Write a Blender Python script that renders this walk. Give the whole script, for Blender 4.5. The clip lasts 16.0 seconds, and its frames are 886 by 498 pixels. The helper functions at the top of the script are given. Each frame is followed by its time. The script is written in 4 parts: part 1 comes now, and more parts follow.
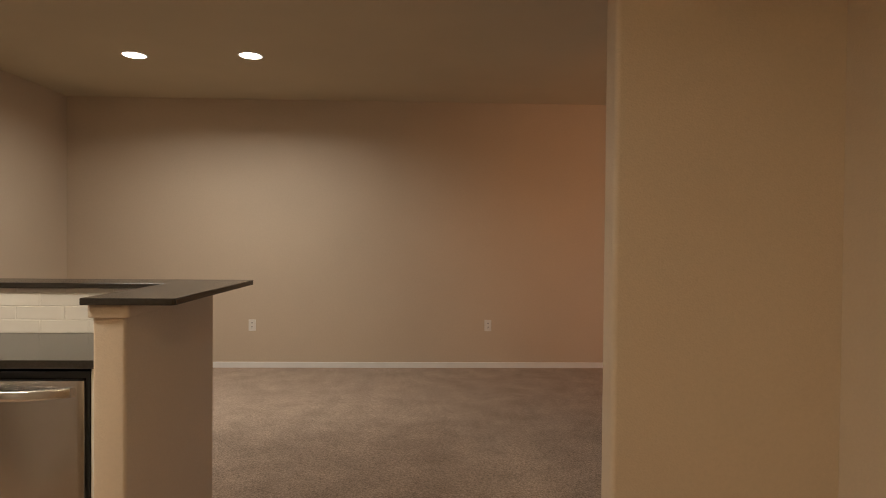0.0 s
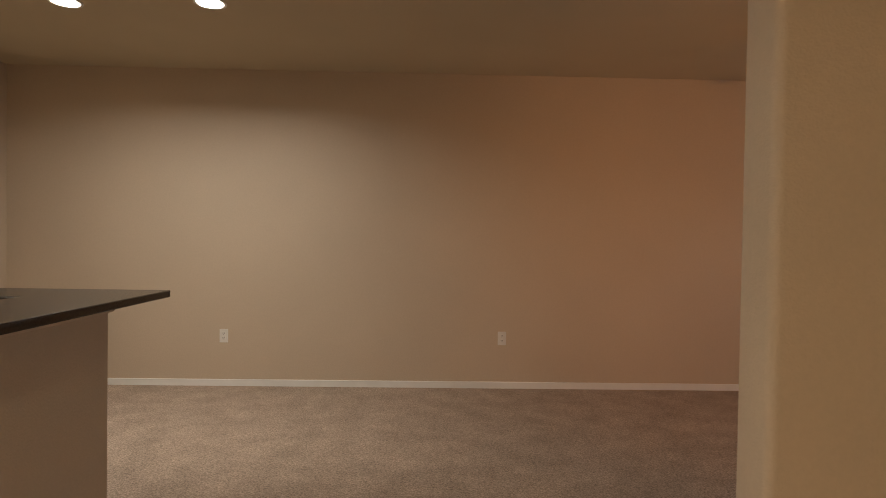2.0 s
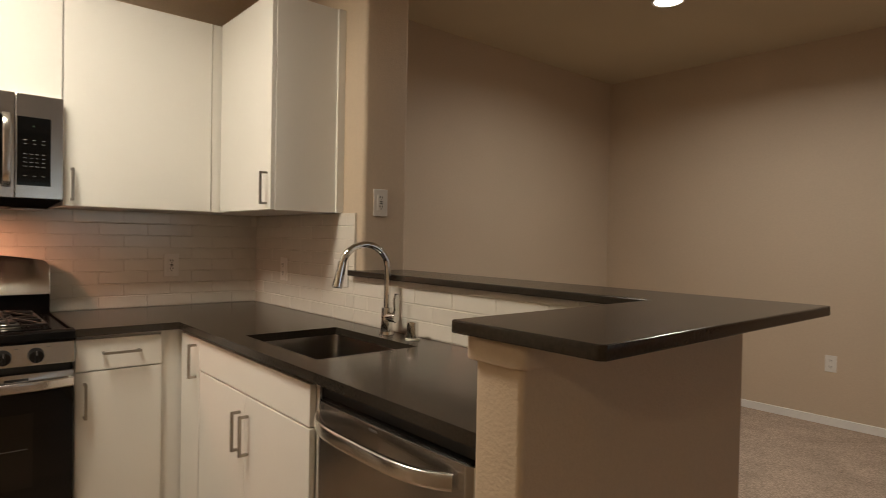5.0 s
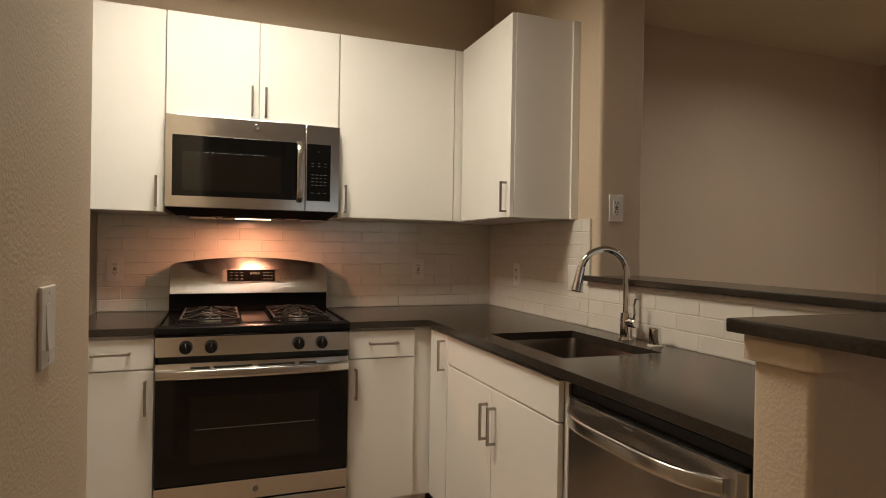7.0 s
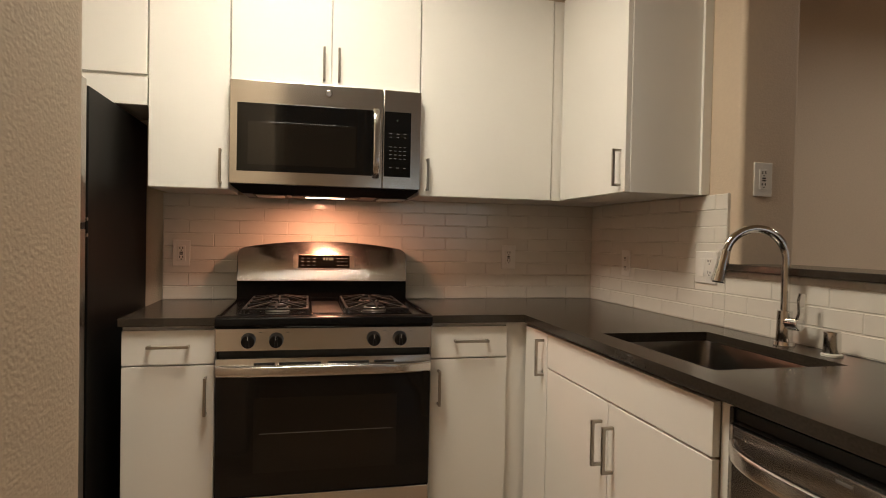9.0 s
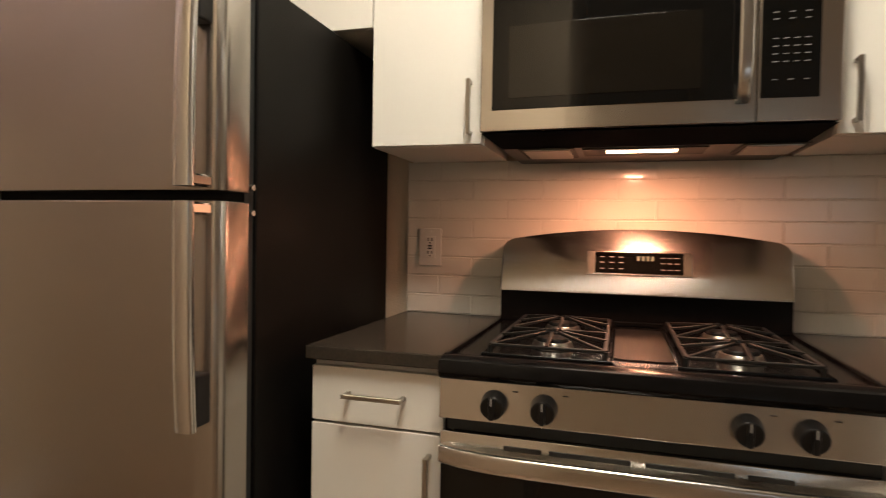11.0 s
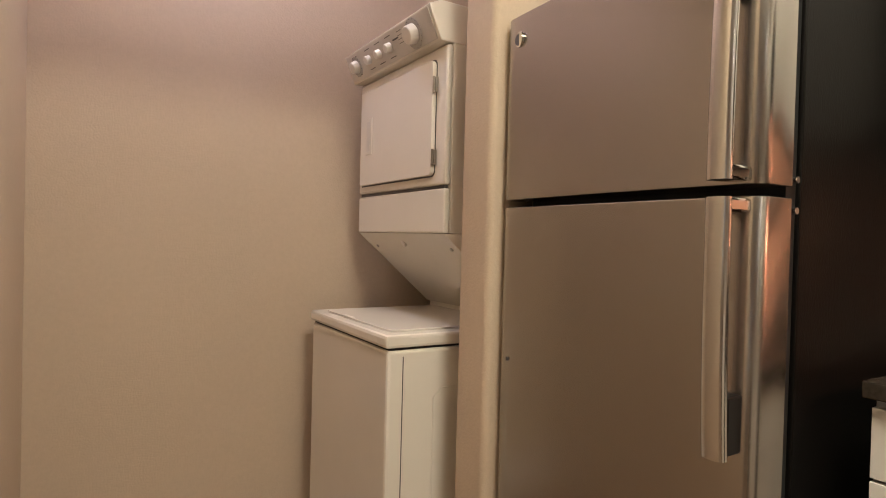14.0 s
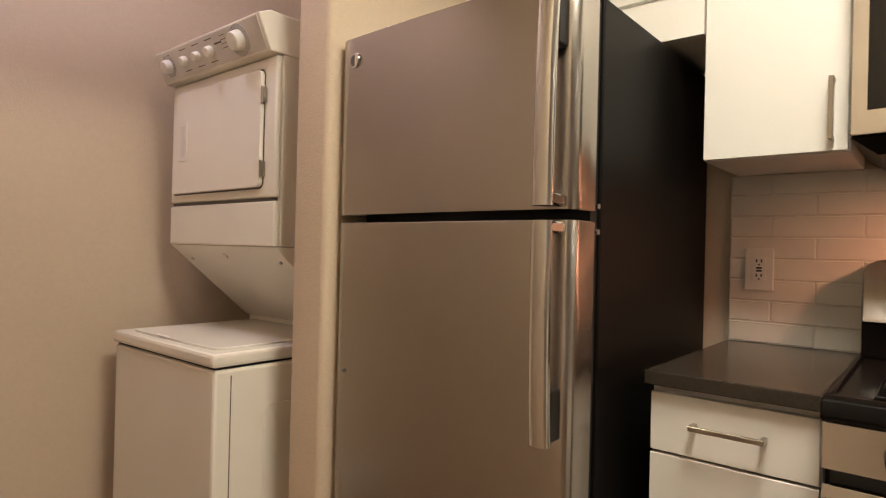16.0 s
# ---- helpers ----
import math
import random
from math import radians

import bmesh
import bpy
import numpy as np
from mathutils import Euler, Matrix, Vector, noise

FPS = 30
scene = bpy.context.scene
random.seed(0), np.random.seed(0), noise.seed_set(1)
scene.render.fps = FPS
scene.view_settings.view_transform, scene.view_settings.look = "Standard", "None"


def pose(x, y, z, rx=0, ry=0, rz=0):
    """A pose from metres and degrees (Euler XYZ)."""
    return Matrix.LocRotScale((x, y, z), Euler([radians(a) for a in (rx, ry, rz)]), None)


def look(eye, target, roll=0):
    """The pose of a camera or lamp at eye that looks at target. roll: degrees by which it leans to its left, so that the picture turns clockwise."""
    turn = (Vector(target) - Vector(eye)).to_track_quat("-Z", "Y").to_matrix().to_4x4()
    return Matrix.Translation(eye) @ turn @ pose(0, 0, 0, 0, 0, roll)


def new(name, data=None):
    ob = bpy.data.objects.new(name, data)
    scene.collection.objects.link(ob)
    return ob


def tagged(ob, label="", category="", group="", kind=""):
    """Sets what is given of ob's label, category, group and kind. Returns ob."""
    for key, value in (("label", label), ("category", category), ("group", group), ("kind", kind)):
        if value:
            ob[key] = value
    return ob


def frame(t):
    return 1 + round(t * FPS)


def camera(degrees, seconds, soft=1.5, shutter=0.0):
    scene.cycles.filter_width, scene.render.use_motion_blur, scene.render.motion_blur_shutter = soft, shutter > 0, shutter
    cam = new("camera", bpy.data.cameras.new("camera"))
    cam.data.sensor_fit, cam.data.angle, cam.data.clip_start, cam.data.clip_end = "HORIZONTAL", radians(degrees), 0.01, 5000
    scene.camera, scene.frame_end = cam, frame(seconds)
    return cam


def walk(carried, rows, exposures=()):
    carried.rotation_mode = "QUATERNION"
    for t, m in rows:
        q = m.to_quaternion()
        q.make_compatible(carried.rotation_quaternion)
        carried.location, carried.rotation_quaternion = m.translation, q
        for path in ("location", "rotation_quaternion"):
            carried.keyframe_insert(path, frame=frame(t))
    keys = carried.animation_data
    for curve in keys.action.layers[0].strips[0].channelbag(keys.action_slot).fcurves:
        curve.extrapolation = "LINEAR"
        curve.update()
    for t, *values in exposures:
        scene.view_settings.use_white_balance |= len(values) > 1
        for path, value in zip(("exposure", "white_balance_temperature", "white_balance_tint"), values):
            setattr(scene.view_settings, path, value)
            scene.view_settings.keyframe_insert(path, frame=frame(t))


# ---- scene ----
cam = camera(73.4, 16.0, soft=0.9, shutter=0.2)
PATH = [
    (0, (3.561, -0.943, 1.341), (3.629, 1.056, 1.31), 0.5),
    (0.5, (3.597, -0.707, 1.344), (3.667, 1.291, 1.308), 0.7),
    (1, (3.624, -0.481, 1.334), (3.688, 1.518, 1.299), 0.7),
    (1.5, (3.592, -0.21, 1.318), (3.653, 1.789, 1.282), 0.5),
    (2, (3.588, -0.008, 1.321), (3.636, 1.991, 1.287), 0.9),
    (2.5, (3.527, 0.186, 1.325), (3.458, 2.184, 1.291), 1.0),
    (3, (3.347, 0.306, 1.311), (3.001, 2.275, 1.277), 0.9),
    (3.5, (3.233, 0.346, 1.301), (2.609, 2.246, 1.271), 0.8),
    (4, (3.218, 0.371, 1.293), (2.246, 2.119, 1.263), 0.6),
    (4.5, (3.223, 0.375, 1.29), (1.925, 1.897, 1.257), 0.9),
    (5, (3.205, 0.362, 1.278), (1.688, 1.665, 1.245), 1.1),
    (5.2, (3.218, 0.358, 1.268), (1.624, 1.566, 1.258), 0.4),
    (7.3, (3.217, 0.227, 1.249), (1.329, 0.888, 1.229), 1.2),
    (8, (3.182, 0.233, 1.231), (1.267, 0.808, 1.207), 1.1),
    (10.3, (2.087, 0.397, 1.171), (0.088, 0.356, 1.12), 1.0),
    (10.5, (1.98, 0.383, 1.165), (-0.012, 0.209, 1.115), 0.9),
    (11, (1.784, 0.334, 1.159), (-0.132, -0.239, 1.111), 1.0),
    (11.5, (1.708, 0.269, 1.14), (0.013, -0.792, 1.095), 1.0),
    (12, (1.716, 0.204, 1.125), (0.266, -1.172, 1.086), 1.2),
    (12.5, (1.728, 0.184, 1.13), (0.489, -1.386, 1.089), 1.3),
    (13, (1.745, 0.175, 1.134), (0.626, -1.482, 1.094), 1.3),
    (13.5, (1.75, 0.181, 1.123), (0.704, -1.523, 1.094), 1.5),
    (14, (1.76, 0.167, 1.133), (0.724, -1.543, 1.1), 1.5),
    (14.5, (1.783, 0.125, 1.146), (0.747, -1.585, 1.119), 1.4),
    (15, (1.81, 0.107, 1.149), (0.625, -1.505, 1.129), 1.2),
    (15.5, (1.823, 0.123, 1.141), (0.449, -1.331, 1.143), 1.5),
    (16, (1.856, 0.149, 1.151), (0.321, -1.133, 1.156), 1.4),
]
walk(cam, [(t, look(eye, target, roll)) for t, eye, target, roll in PATH], [(0, 0.48), (2.5, 0.45), (4.5, 0.16), (8, -0.08), (10.5, 0.15), (11.2, 0.24), (12.2, 0.76), (13.5, 0.45), (15, 0.2), (16, 0.38)])

# ---- world, sun, lights ----
world = bpy.data.worlds.new("world")
scene.world = world
world.use_nodes = True
wn = world.node_tree.nodes
sky = wn.new("ShaderNodeTexSky")
sky.sky_type, sky.sun_disc = "NISHITA", False
sky.sun_elevation, sky.sun_rotation = radians(24), radians(200)
world.node_tree.links.new(sky.outputs[0], wn["Background"].inputs[0])
wn["Background"].inputs[1].default_value = 0.15
sun = new("sun", bpy.data.lights.new("sun", "SUN"))
sun.data.energy, sun.data.angle, sun.data.color = 2.0, radians(0.6), (1.0, 0.85, 0.7)
sun.matrix_world = look((0, 0, 0), (-math.sin(radians(200)) * math.cos(radians(24)), -math.cos(radians(200)) * math.cos(radians(24)), -math.sin(radians(24))))


def lamp(name, kind, m, power, colour, size=0.1, size_y=None, spread=180, blend=1.0):
    data = bpy.data.lights.new(name, kind)
    data.energy, data.color = power, colour
    if kind == "AREA":
        data.shape = "RECTANGLE" if size_y else "DISK"
        data.size = size
        data.spread = radians(spread)
        if size_y:
            data.size_y = size_y
    elif kind == "SPOT":
        data.spot_size, data.spot_blend, data.shadow_soft_size = radians(spread), blend, size
    else:
        data.shadow_soft_size = size
    ob = new(name, data)
    ob.matrix_world = m
    return ob


CEIL = 2.74
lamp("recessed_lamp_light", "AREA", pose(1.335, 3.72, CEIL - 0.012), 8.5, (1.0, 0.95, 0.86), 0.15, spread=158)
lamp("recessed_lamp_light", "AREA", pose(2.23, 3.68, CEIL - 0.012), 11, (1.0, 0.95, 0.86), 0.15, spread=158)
lamp("kitchen_lamp_light", "AREA", pose(1.20, 0.24, CEIL - 0.085), 32, (1.0, 0.905, 0.745), 0.55, 0.55, 166)
# Added cool fill for the laundry recess; where its light comes from is unknown.
lamp("laundry_fill_light", "POINT", pose(1.35, -1.60, CEIL - 0.14), 13.5, (0.80, 0.765, 1.0), 0.1)
# Added orange fill aimed at the north wall; its true source is unknown.
lamp("warm_fill_light", "SPOT", look((5.75, 1.30, 1.62), (6.15, 5.1, 1.40)), 72, (1.0, 0.46, 0.19), 0.08, spread=98)
# Added fill that brightens the divider and half wall; no known hall lamp.
lamp("hall_fill_light", "AREA", pose(3.95, -1.9, CEIL - 0.12), 20, (1.0, 0.81, 0.53), 0.3)
lamp("hood_lamp_light", "AREA", pose(0.25, 0.37, 1.356), 3.5, (1.0, 0.40, 0.22), 0.03, 0.05)
lamp("window_sky_light", "AREA", look((8.13, 2.75, 1.45), (0, 2.75, 1.45)), 4, (0.80, 0.86, 1.0), 2.0, 0.9)

# ---- materials ----


def material(name, base, rough=0.5, metal=0.0, vary=0.0, scale=5.0, bump=0.0, bump_scale=60.0, coat=0.0, stretch=None, random_piece=0.0, detail=4.0, tone=None, spec=0.5, rough_vary=0.0, grain=0.0, grain_scale=300.0):
    m = bpy.data.materials.new(name)
    m.use_nodes = True
    n, l = m.node_tree.nodes, m.node_tree.links
    b = n["Principled BSDF"]
    b.inputs["Base Color"].default_value = (*base, 1)
    b.inputs["Roughness"].default_value, b.inputs["Metallic"].default_value = rough, metal
    b.inputs["Coat Weight"].default_value = coat
    b.inputs["Specular IOR Level"].default_value = spec
    co = n.new("ShaderNodeTexCoord")
    mp = n.new("ShaderNodeMapping")
    l.new(co.outputs["Object"], mp.inputs[0])
    if stretch:
        mp.inputs["Scale"].default_value = stretch
    colour = None
    if vary:
        t = n.new("ShaderNodeTexNoise")
        t.inputs["Scale"].default_value, t.inputs["Detail"].default_value = scale, detail
        l.new(mp.outputs[0], t.inputs[0])
        r = n.new("ShaderNodeValToRGB")
        r.color_ramp.elements[0].position, r.color_ramp.elements[1].position = 0.3, 0.7
        lo = tone or tuple(c * (1 - vary) for c in base)
        r.color_ramp.elements[0].color = (*lo, 1)
        r.color_ramp.elements[1].color = (*[min(1, c * (1 + vary)) for c in base], 1)
        l.new(t.outputs[0], r.inputs[0])
        colour = r.outputs[0]
        if rough_vary:
            q = n.new("ShaderNodeMapRange")
            q.inputs[3].default_value, q.inputs[4].default_value = rough - rough_vary, rough + rough_vary
            l.new(t.outputs[0], q.inputs[0])
            l.new(q.outputs[0], b.inputs["Roughness"])
    if grain:
        t = n.new("ShaderNodeTexNoise")
        t.inputs["Scale"].default_value, t.inputs["Detail"].default_value = grain_scale, 2
        l.new(mp.outputs[0], t.inputs[0])
        q = n.new("ShaderNodeMapRange")
        q.inputs[1].default_value, q.inputs[2].default_value = 0.3, 0.7
        q.inputs[3].default_value, q.inputs[4].default_value = 1 - grain, 1 + grain
        l.new(t.outputs[0], q.inputs[0])
        h = n.new("ShaderNodeHueSaturation")
        h.inputs["Color"].default_value = (*base, 1)
        if colour:
            l.new(colour, h.inputs["Color"])
        l.new(q.outputs[0], h.inputs["Value"])
        colour = h.outputs[0]
    if random_piece:
        o = n.new("ShaderNodeObjectInfo")
        h = n.new("ShaderNodeHueSaturation")
        q = n.new("ShaderNodeMapRange")
        q.inputs[3].default_value, q.inputs[4].default_value = 1 - random_piece, 1 + random_piece
        l.new(o.outputs["Random"], q.inputs[0])
        l.new(q.outputs[0], h.inputs["Value"])
        h.inputs["Color"].default_value = (*base, 1)
        if colour:
            l.new(colour, h.inputs["Color"])
        colour = h.outputs[0]
    if colour:
        l.new(colour, b.inputs["Base Color"])
    if bump:
        t = n.new("ShaderNodeTexNoise")
        t.inputs["Scale"].default_value, t.inputs["Detail"].default_value = bump_scale, 3
        l.new(mp.outputs[0], t.inputs[0])
        k = n.new("ShaderNodeBump")
        k.inputs["Strength"].default_value, k.inputs["Distance"].default_value = bump, 0.004
        l.new(t.outputs[0], k.inputs["Height"])
        l.new(k.outputs[0], b.inputs["Normal"])
    return m


def glowing(name, colour, strength):
    m = material(name, (0.8, 0.8, 0.8))
    b = m.node_tree.nodes["Principled BSDF"]
    b.inputs["Emission Color"].default_value, b.inputs["Emission Strength"].default_value = (*colour, 1), strength
    return m


PAINT = material("wall_paint", (0.58, 0.47, 0.35), 0.62, vary=0.03, scale=1.3, bump=0.32, bump_scale=150, grain=0.02, grain_scale=75)
CEILPAINT = material("ceiling_paint", (0.57, 0.49, 0.35), 0.8, vary=0.03, scale=1.5, bump=0.25, bump_scale=80)
TRIM = material("trim_paint", (0.82, 0.80, 0.77), 0.35, vary=0.03, scale=8)
CARPET = material("carpet", (0.43, 0.33, 0.258), 0.95, vary=0.12, scale=4.5, bump=1.0, bump_scale=130, detail=12, spec=0.1, grain=0.38, grain_scale=110)
VINYL = material("vinyl_plank", (0.28, 0.19, 0.12), 0.38, vary=0.35, scale=6, stretch=(9, 1, 1), random_piece=0.2, bump=0.08)
CAB = material("cabinet_white", (0.80, 0.78, 0.73), 0.48, spec=0.3, vary=0.015, scale=3, bump=0.03, bump_scale=30)
QUARTZ = material("dark_quartz", (0.036, 0.029, 0.0225), 0.20, spec=0.38, vary=0.18, scale=160, detail=2, bump=0.02, bump_scale=200)
TILE = material("glazed_tile", (0.72, 0.68, 0.61), 0.12, vary=0.03, scale=9, bump=0.10, bump_scale=11, random_piece=0.03)
GROUT = material("grout", (0.68, 0.64, 0.57), 0.9, vary=0.1, scale=50)
STEEL = material("brushed_steel", (0.62, 0.605, 0.58), 0.22, 1.0, vary=0.02, scale=6, stretch=(1, 1, 90))
STEELV = material("brushed_steel_door", (0.43, 0.40, 0.365), 0.27, 1.0, vary=0.018, scale=2.5)
SINKST = material("sink_steel", (0.42, 0.40, 0.37), 0.3, 1.0, vary=0.08, scale=12, stretch=(1, 40, 1))
CHROME = material("chrome", (0.72, 0.71, 0.69), 0.07, 1.0, vary=0.02, scale=20)
NICKEL = material("brushed_nickel", (0.37, 0.34, 0.295), 0.28, 1.0, vary=0.05, scale=30)
BLACKEN = material("black_enamel", (0.005, 0.0045, 0.0045), 0.22, spec=0.12, vary=0.2, scale=40)
BLACKGL = material("black_glass", (0.004, 0.004, 0.004), 0.05, vary=0.1, scale=20, spec=0.35)
SCREEN = material("oven_window_mesh", (0.007, 0.006, 0.005), 0.10, vary=0.12, scale=300, detail=1)
BLACKSD = material("black_textured_steel", (0.005, 0.0043, 0.0037), 0.45, vary=0.2, scale=300, spec=0.10, bump=0.2, bump_scale=350)
IRON = material("cast_iron", (0.012, 0.011, 0.010), 0.45, spec=0.25, vary=0.25, scale=60, bump=0.1, bump_scale=200)
BLACKPL = material("black_plastic", (0.007, 0.0065, 0.0065), 0.35, spec=0.3, vary=0.1, scale=60)
BISQUE = material("white_enamel", (0.80, 0.76, 0.68), 0.24, vary=0.02, scale=4, bump=0.02, bump_scale=20)
PANELGR = material("control_panel_grey", (0.60, 0.57, 0.52), 0.35, vary=0.06, scale=15)
PLASTIC = material("white_plastic", (0.76, 0.73, 0.68), 0.3, vary=0.02, scale=30)
DARKHOLE = material("dark_slot", (0.02, 0.018, 0.016), 0.6, vary=0.1, scale=50)
PRINT = material("printed_grey", (0.45, 0.44, 0.42), 0.5, vary=0.05, scale=50)
DIMPRINT = material("printed_dim", (0.16, 0.155, 0.15), 0.5, vary=0.05, scale=50)
DARKPRINT = material("printed_dark", (0.10, 0.09, 0.085), 0.5, vary=0.05, scale=50)
GASKET = material("door_gasket", (0.010, 0.012, 0.012), 0.6, vary=0.1, scale=30)
BLIND = material("blind_slat", (0.78, 0.78, 0.76), 0.45, vary=0.03, scale=20)
FANWOOD = material("fan_blade", (0.16, 0.13, 0.11), 0.35, vary=0.05, scale=6, stretch=(1, 12, 1))
GROUND = material("outside_ground", (0.16, 0.17, 0.13), 0.9, vary=0.4, scale=0.6, bump=0.5, bump_scale=6)
LAMPON = glowing("lit_lens", (1.0, 0.92, 0.80), 14)
LAMPWARM = glowing("lit_kitchen_diffuser", (1.0, 0.82, 0.58), 3.0)
FILLCOOL = glowing("lit_fill_bowl", (0.9, 0.85, 1.0), 3.0)
FILLSHADE = glowing("lit_fill_shade", (1.0, 0.5, 0.22), 3.0)
HOODLIT = glowing("lit_hood_lens", (1.0, 0.62, 0.42), 5.0)
LEDGREEN = glowing("lit_display", (0.25, 0.6, 0.25), 0.04)
LEDGREEN.node_tree.nodes["Principled BSDF"].inputs["Base Color"].default_value = (0.02, 0.03, 0.02, 1)
GLASS = bpy.data.materials.new("window_glass")
GLASS.use_nodes = True
gb = GLASS.node_tree.nodes["Principled BSDF"]
gb.inputs["Transmission Weight"].default_value, gb.inputs["Roughness"].default_value, gb.inputs["IOR"].default_value = 1.0, 0.0, 1.02

# ---- mesh helpers ----
ORIGIN = {}


def thing(name, at, label, category, group="", kind=""):
    ob = new(name)
    ob.empty_display_size = 0.1
    ob.location = at
    ORIGIN[ob] = Vector(at)
    return tagged(ob, label, category, group, kind)


def mesh_of(name, bm, mat, origin=Vector((0, 0, 0)), smooth=False):
    bmesh.ops.translate(bm, verts=bm.verts, vec=-Vector(origin))
    me = bpy.data.meshes.new(name)
    bm.to_mesh(me)
    bm.free()
    me.materials.append(mat)
    if smooth:
        me.polygons.foreach_set("use_smooth", [True] * len(me.polygons))
        me.set_sharp_from_angle(angle=radians(20))
    return me


def part(name, bm, mat, parent, label="", smooth=True):
    o = ORIGIN[parent]
    ob = new(name, mesh_of(name, bm, mat, o, smooth))
    ob.parent = parent
    ORIGIN[ob] = o
    return tagged(ob, label)


def solid(name, bm, mat, label="", category="", kind="structure", smooth=False):
    """A setting piece or a one-mesh thing, with its origin at the world's."""
    ob = new(name, mesh_of(name, bm, mat, smooth=smooth))
    ORIGIN[ob] = Vector((0, 0, 0))
    return tagged(ob, label, category, "", kind)


def box(x0, x1, y0, y1, z0, z1, bev=0.0, seg=2, bm=None):
    b = bmesh.new()
    bmesh.ops.create_cube(b, size=1)
    bmesh.ops.scale(b, vec=(x1 - x0, y1 - y0, z1 - z0), verts=b.verts)
    bmesh.ops.translate(b, vec=((x0 + x1) / 2, (y0 + y1) / 2, (z0 + z1) / 2), verts=b.verts)
    if bev:
        bmesh.ops.bevel(b, geom=b.edges[:], offset=bev, segments=seg, profile=0.5, affect="EDGES")
    return merge(bm, b) if bm else b


def merge(*many):
    out = many[0]
    for b in many[1:]:
        me = bpy.data.meshes.new("tmp")
        b.to_mesh(me)
        b.free()
        out.from_mesh(me)
        bpy.data.meshes.remove(me)
    return out


def rod(p0, p1, r, r2=None, seg=24, bev=0.0):
    p0, p1 = Vector(p0), Vector(p1)
    b = bmesh.new()
    bmesh.ops.create_cone(b, cap_ends=True, segments=seg, radius1=r, radius2=r if r2 is None else r2, depth=(p1 - p0).length)
    if bev:
        rim = [e for e in b.edges if len(e.link_faces) == 2 and any(len(f.verts) > 4 for f in e.link_faces)]
        bmesh.ops.bevel(b, geom=rim, offset=bev, segments=2, profile=0.5, affect="EDGES")
    turn = (p1 - p0).to_track_quat("Z", "Y").to_matrix().to_4x4()
    b.transform(Matrix.Translation((p0 + p1) / 2) @ turn)
    return b


def sweep(points, section, side):
    """A bar with the given section (u, v) along points; side: the section's u direction, kept square to the path."""
    b = bmesh.new()
    pts = [Vector(p) for p in points]
    rings = []
    for i, p in enumerate(pts):
        d = (pts[min(i + 1, len(pts) - 1)] - pts[max(i - 1, 0)]).normalized()
        u = Vector(side)
        u = (u - d * u.dot(d)).normalized()
        v = d.cross(u)
        rings.append([b.verts.new(p + u * a + v * c) for a, c in section])
    k = len(section)
    for r0, r1 in zip(rings, rings[1:]):
        for j in range(k):
            b.faces.new((r0[j], r0[(j + 1) % k], r1[(j + 1) % k], r1[j]))
    b.faces.new(rings[0][::-1])
    b.faces.new(rings[-1])
    bmesh.ops.recalc_face_normals(b, faces=b.faces[:])
    return b


def ring(r, n=12, squash=1.0):
    return [(r * math.cos(2 * math.pi * i / n), r * squash * math.sin(2 * math.pi * i / n)) for i in range(n)]


def lens(w, h, n=44, power=4):
    """A rounded rectangle section w by h."""
    out = []
    for i in range(n):
        a = 2 * math.pi * (i + 0.5) / n
        c, s = math.cos(a), math.sin(a)
        out.append((w / 2 * math.copysign(abs(c) ** (2 / power), c), h / 2 * math.copysign(abs(s) ** (2 / power), s)))
    return out


def prism(outline, lo, hi, axis="z", bev=0.0, seg=2):
    """An outline pushed out from lo to hi. axis z: (x, y); y: (x, z); x: (y, z)."""
    b = bmesh.new()

    def at(p, h):
        return {"z": (p[0], p[1], h), "y": (p[0], h, p[1]), "x": (h, p[0], p[1])}[axis]
    a = [b.verts.new(at(p, lo)) for p in outline]
    c = [b.verts.new(at(p, hi)) for p in outline]
    n = len(a)
    b.faces.new(a[::-1])
    b.faces.new(c)
    for i in range(n):
        b.faces.new((a[i], a[(i + 1) % n], c[(i + 1) % n], c[i]))
    bmesh.ops.recalc_face_normals(b, faces=b.faces[:])
    if bev:
        bmesh.ops.bevel(b, geom=b.edges[:], offset=bev, segments=seg, profile=0.5, affect="EDGES")
    return b


def rounded(x0, x1, y0, y1, corners, n=6):
    """A rectangle's outline with the corners named (sw, se, ne, nw) rounded by their radius."""
    out = []
    for key, cx, cy, a0 in (("sw", x0, y0, 180), ("se", x1, y0, 270), ("ne", x1, y1, 0), ("nw", x0, y1, 90)):
        r = corners.get(key, 0)
        if not r:
            out.append((cx, cy))
            continue
        ox, oy = (cx + r if "w" in key else cx - r), (cy + r if "s" in key else cy - r)
        for i in range(n + 1):
            a = radians(a0 + 90 * i / n)
            out.append((ox + r * math.cos(a), oy + r * math.sin(a)))
    return out


def tile_bm(w, d, h, bev=0.0025):
    return box(-w / 2, w / 2, -d / 2, d / 2, -h / 2, h / 2, bev, 1)


# ---- structure ----
YN, YS, XE = 5.13, -2.06, 8.2
KN = 1.742
BULL = 0.02


def wall(name, x0, x1, y0, y1, corners=None, z0=0.0, z1=CEIL, label="beige painted wall with orange-peel texture"):
    ob = solid(name, prism(rounded(x0, x1, y0, y1, corners or {}), z0, z1), PAINT, label, "wall", smooth=True)
    return ob


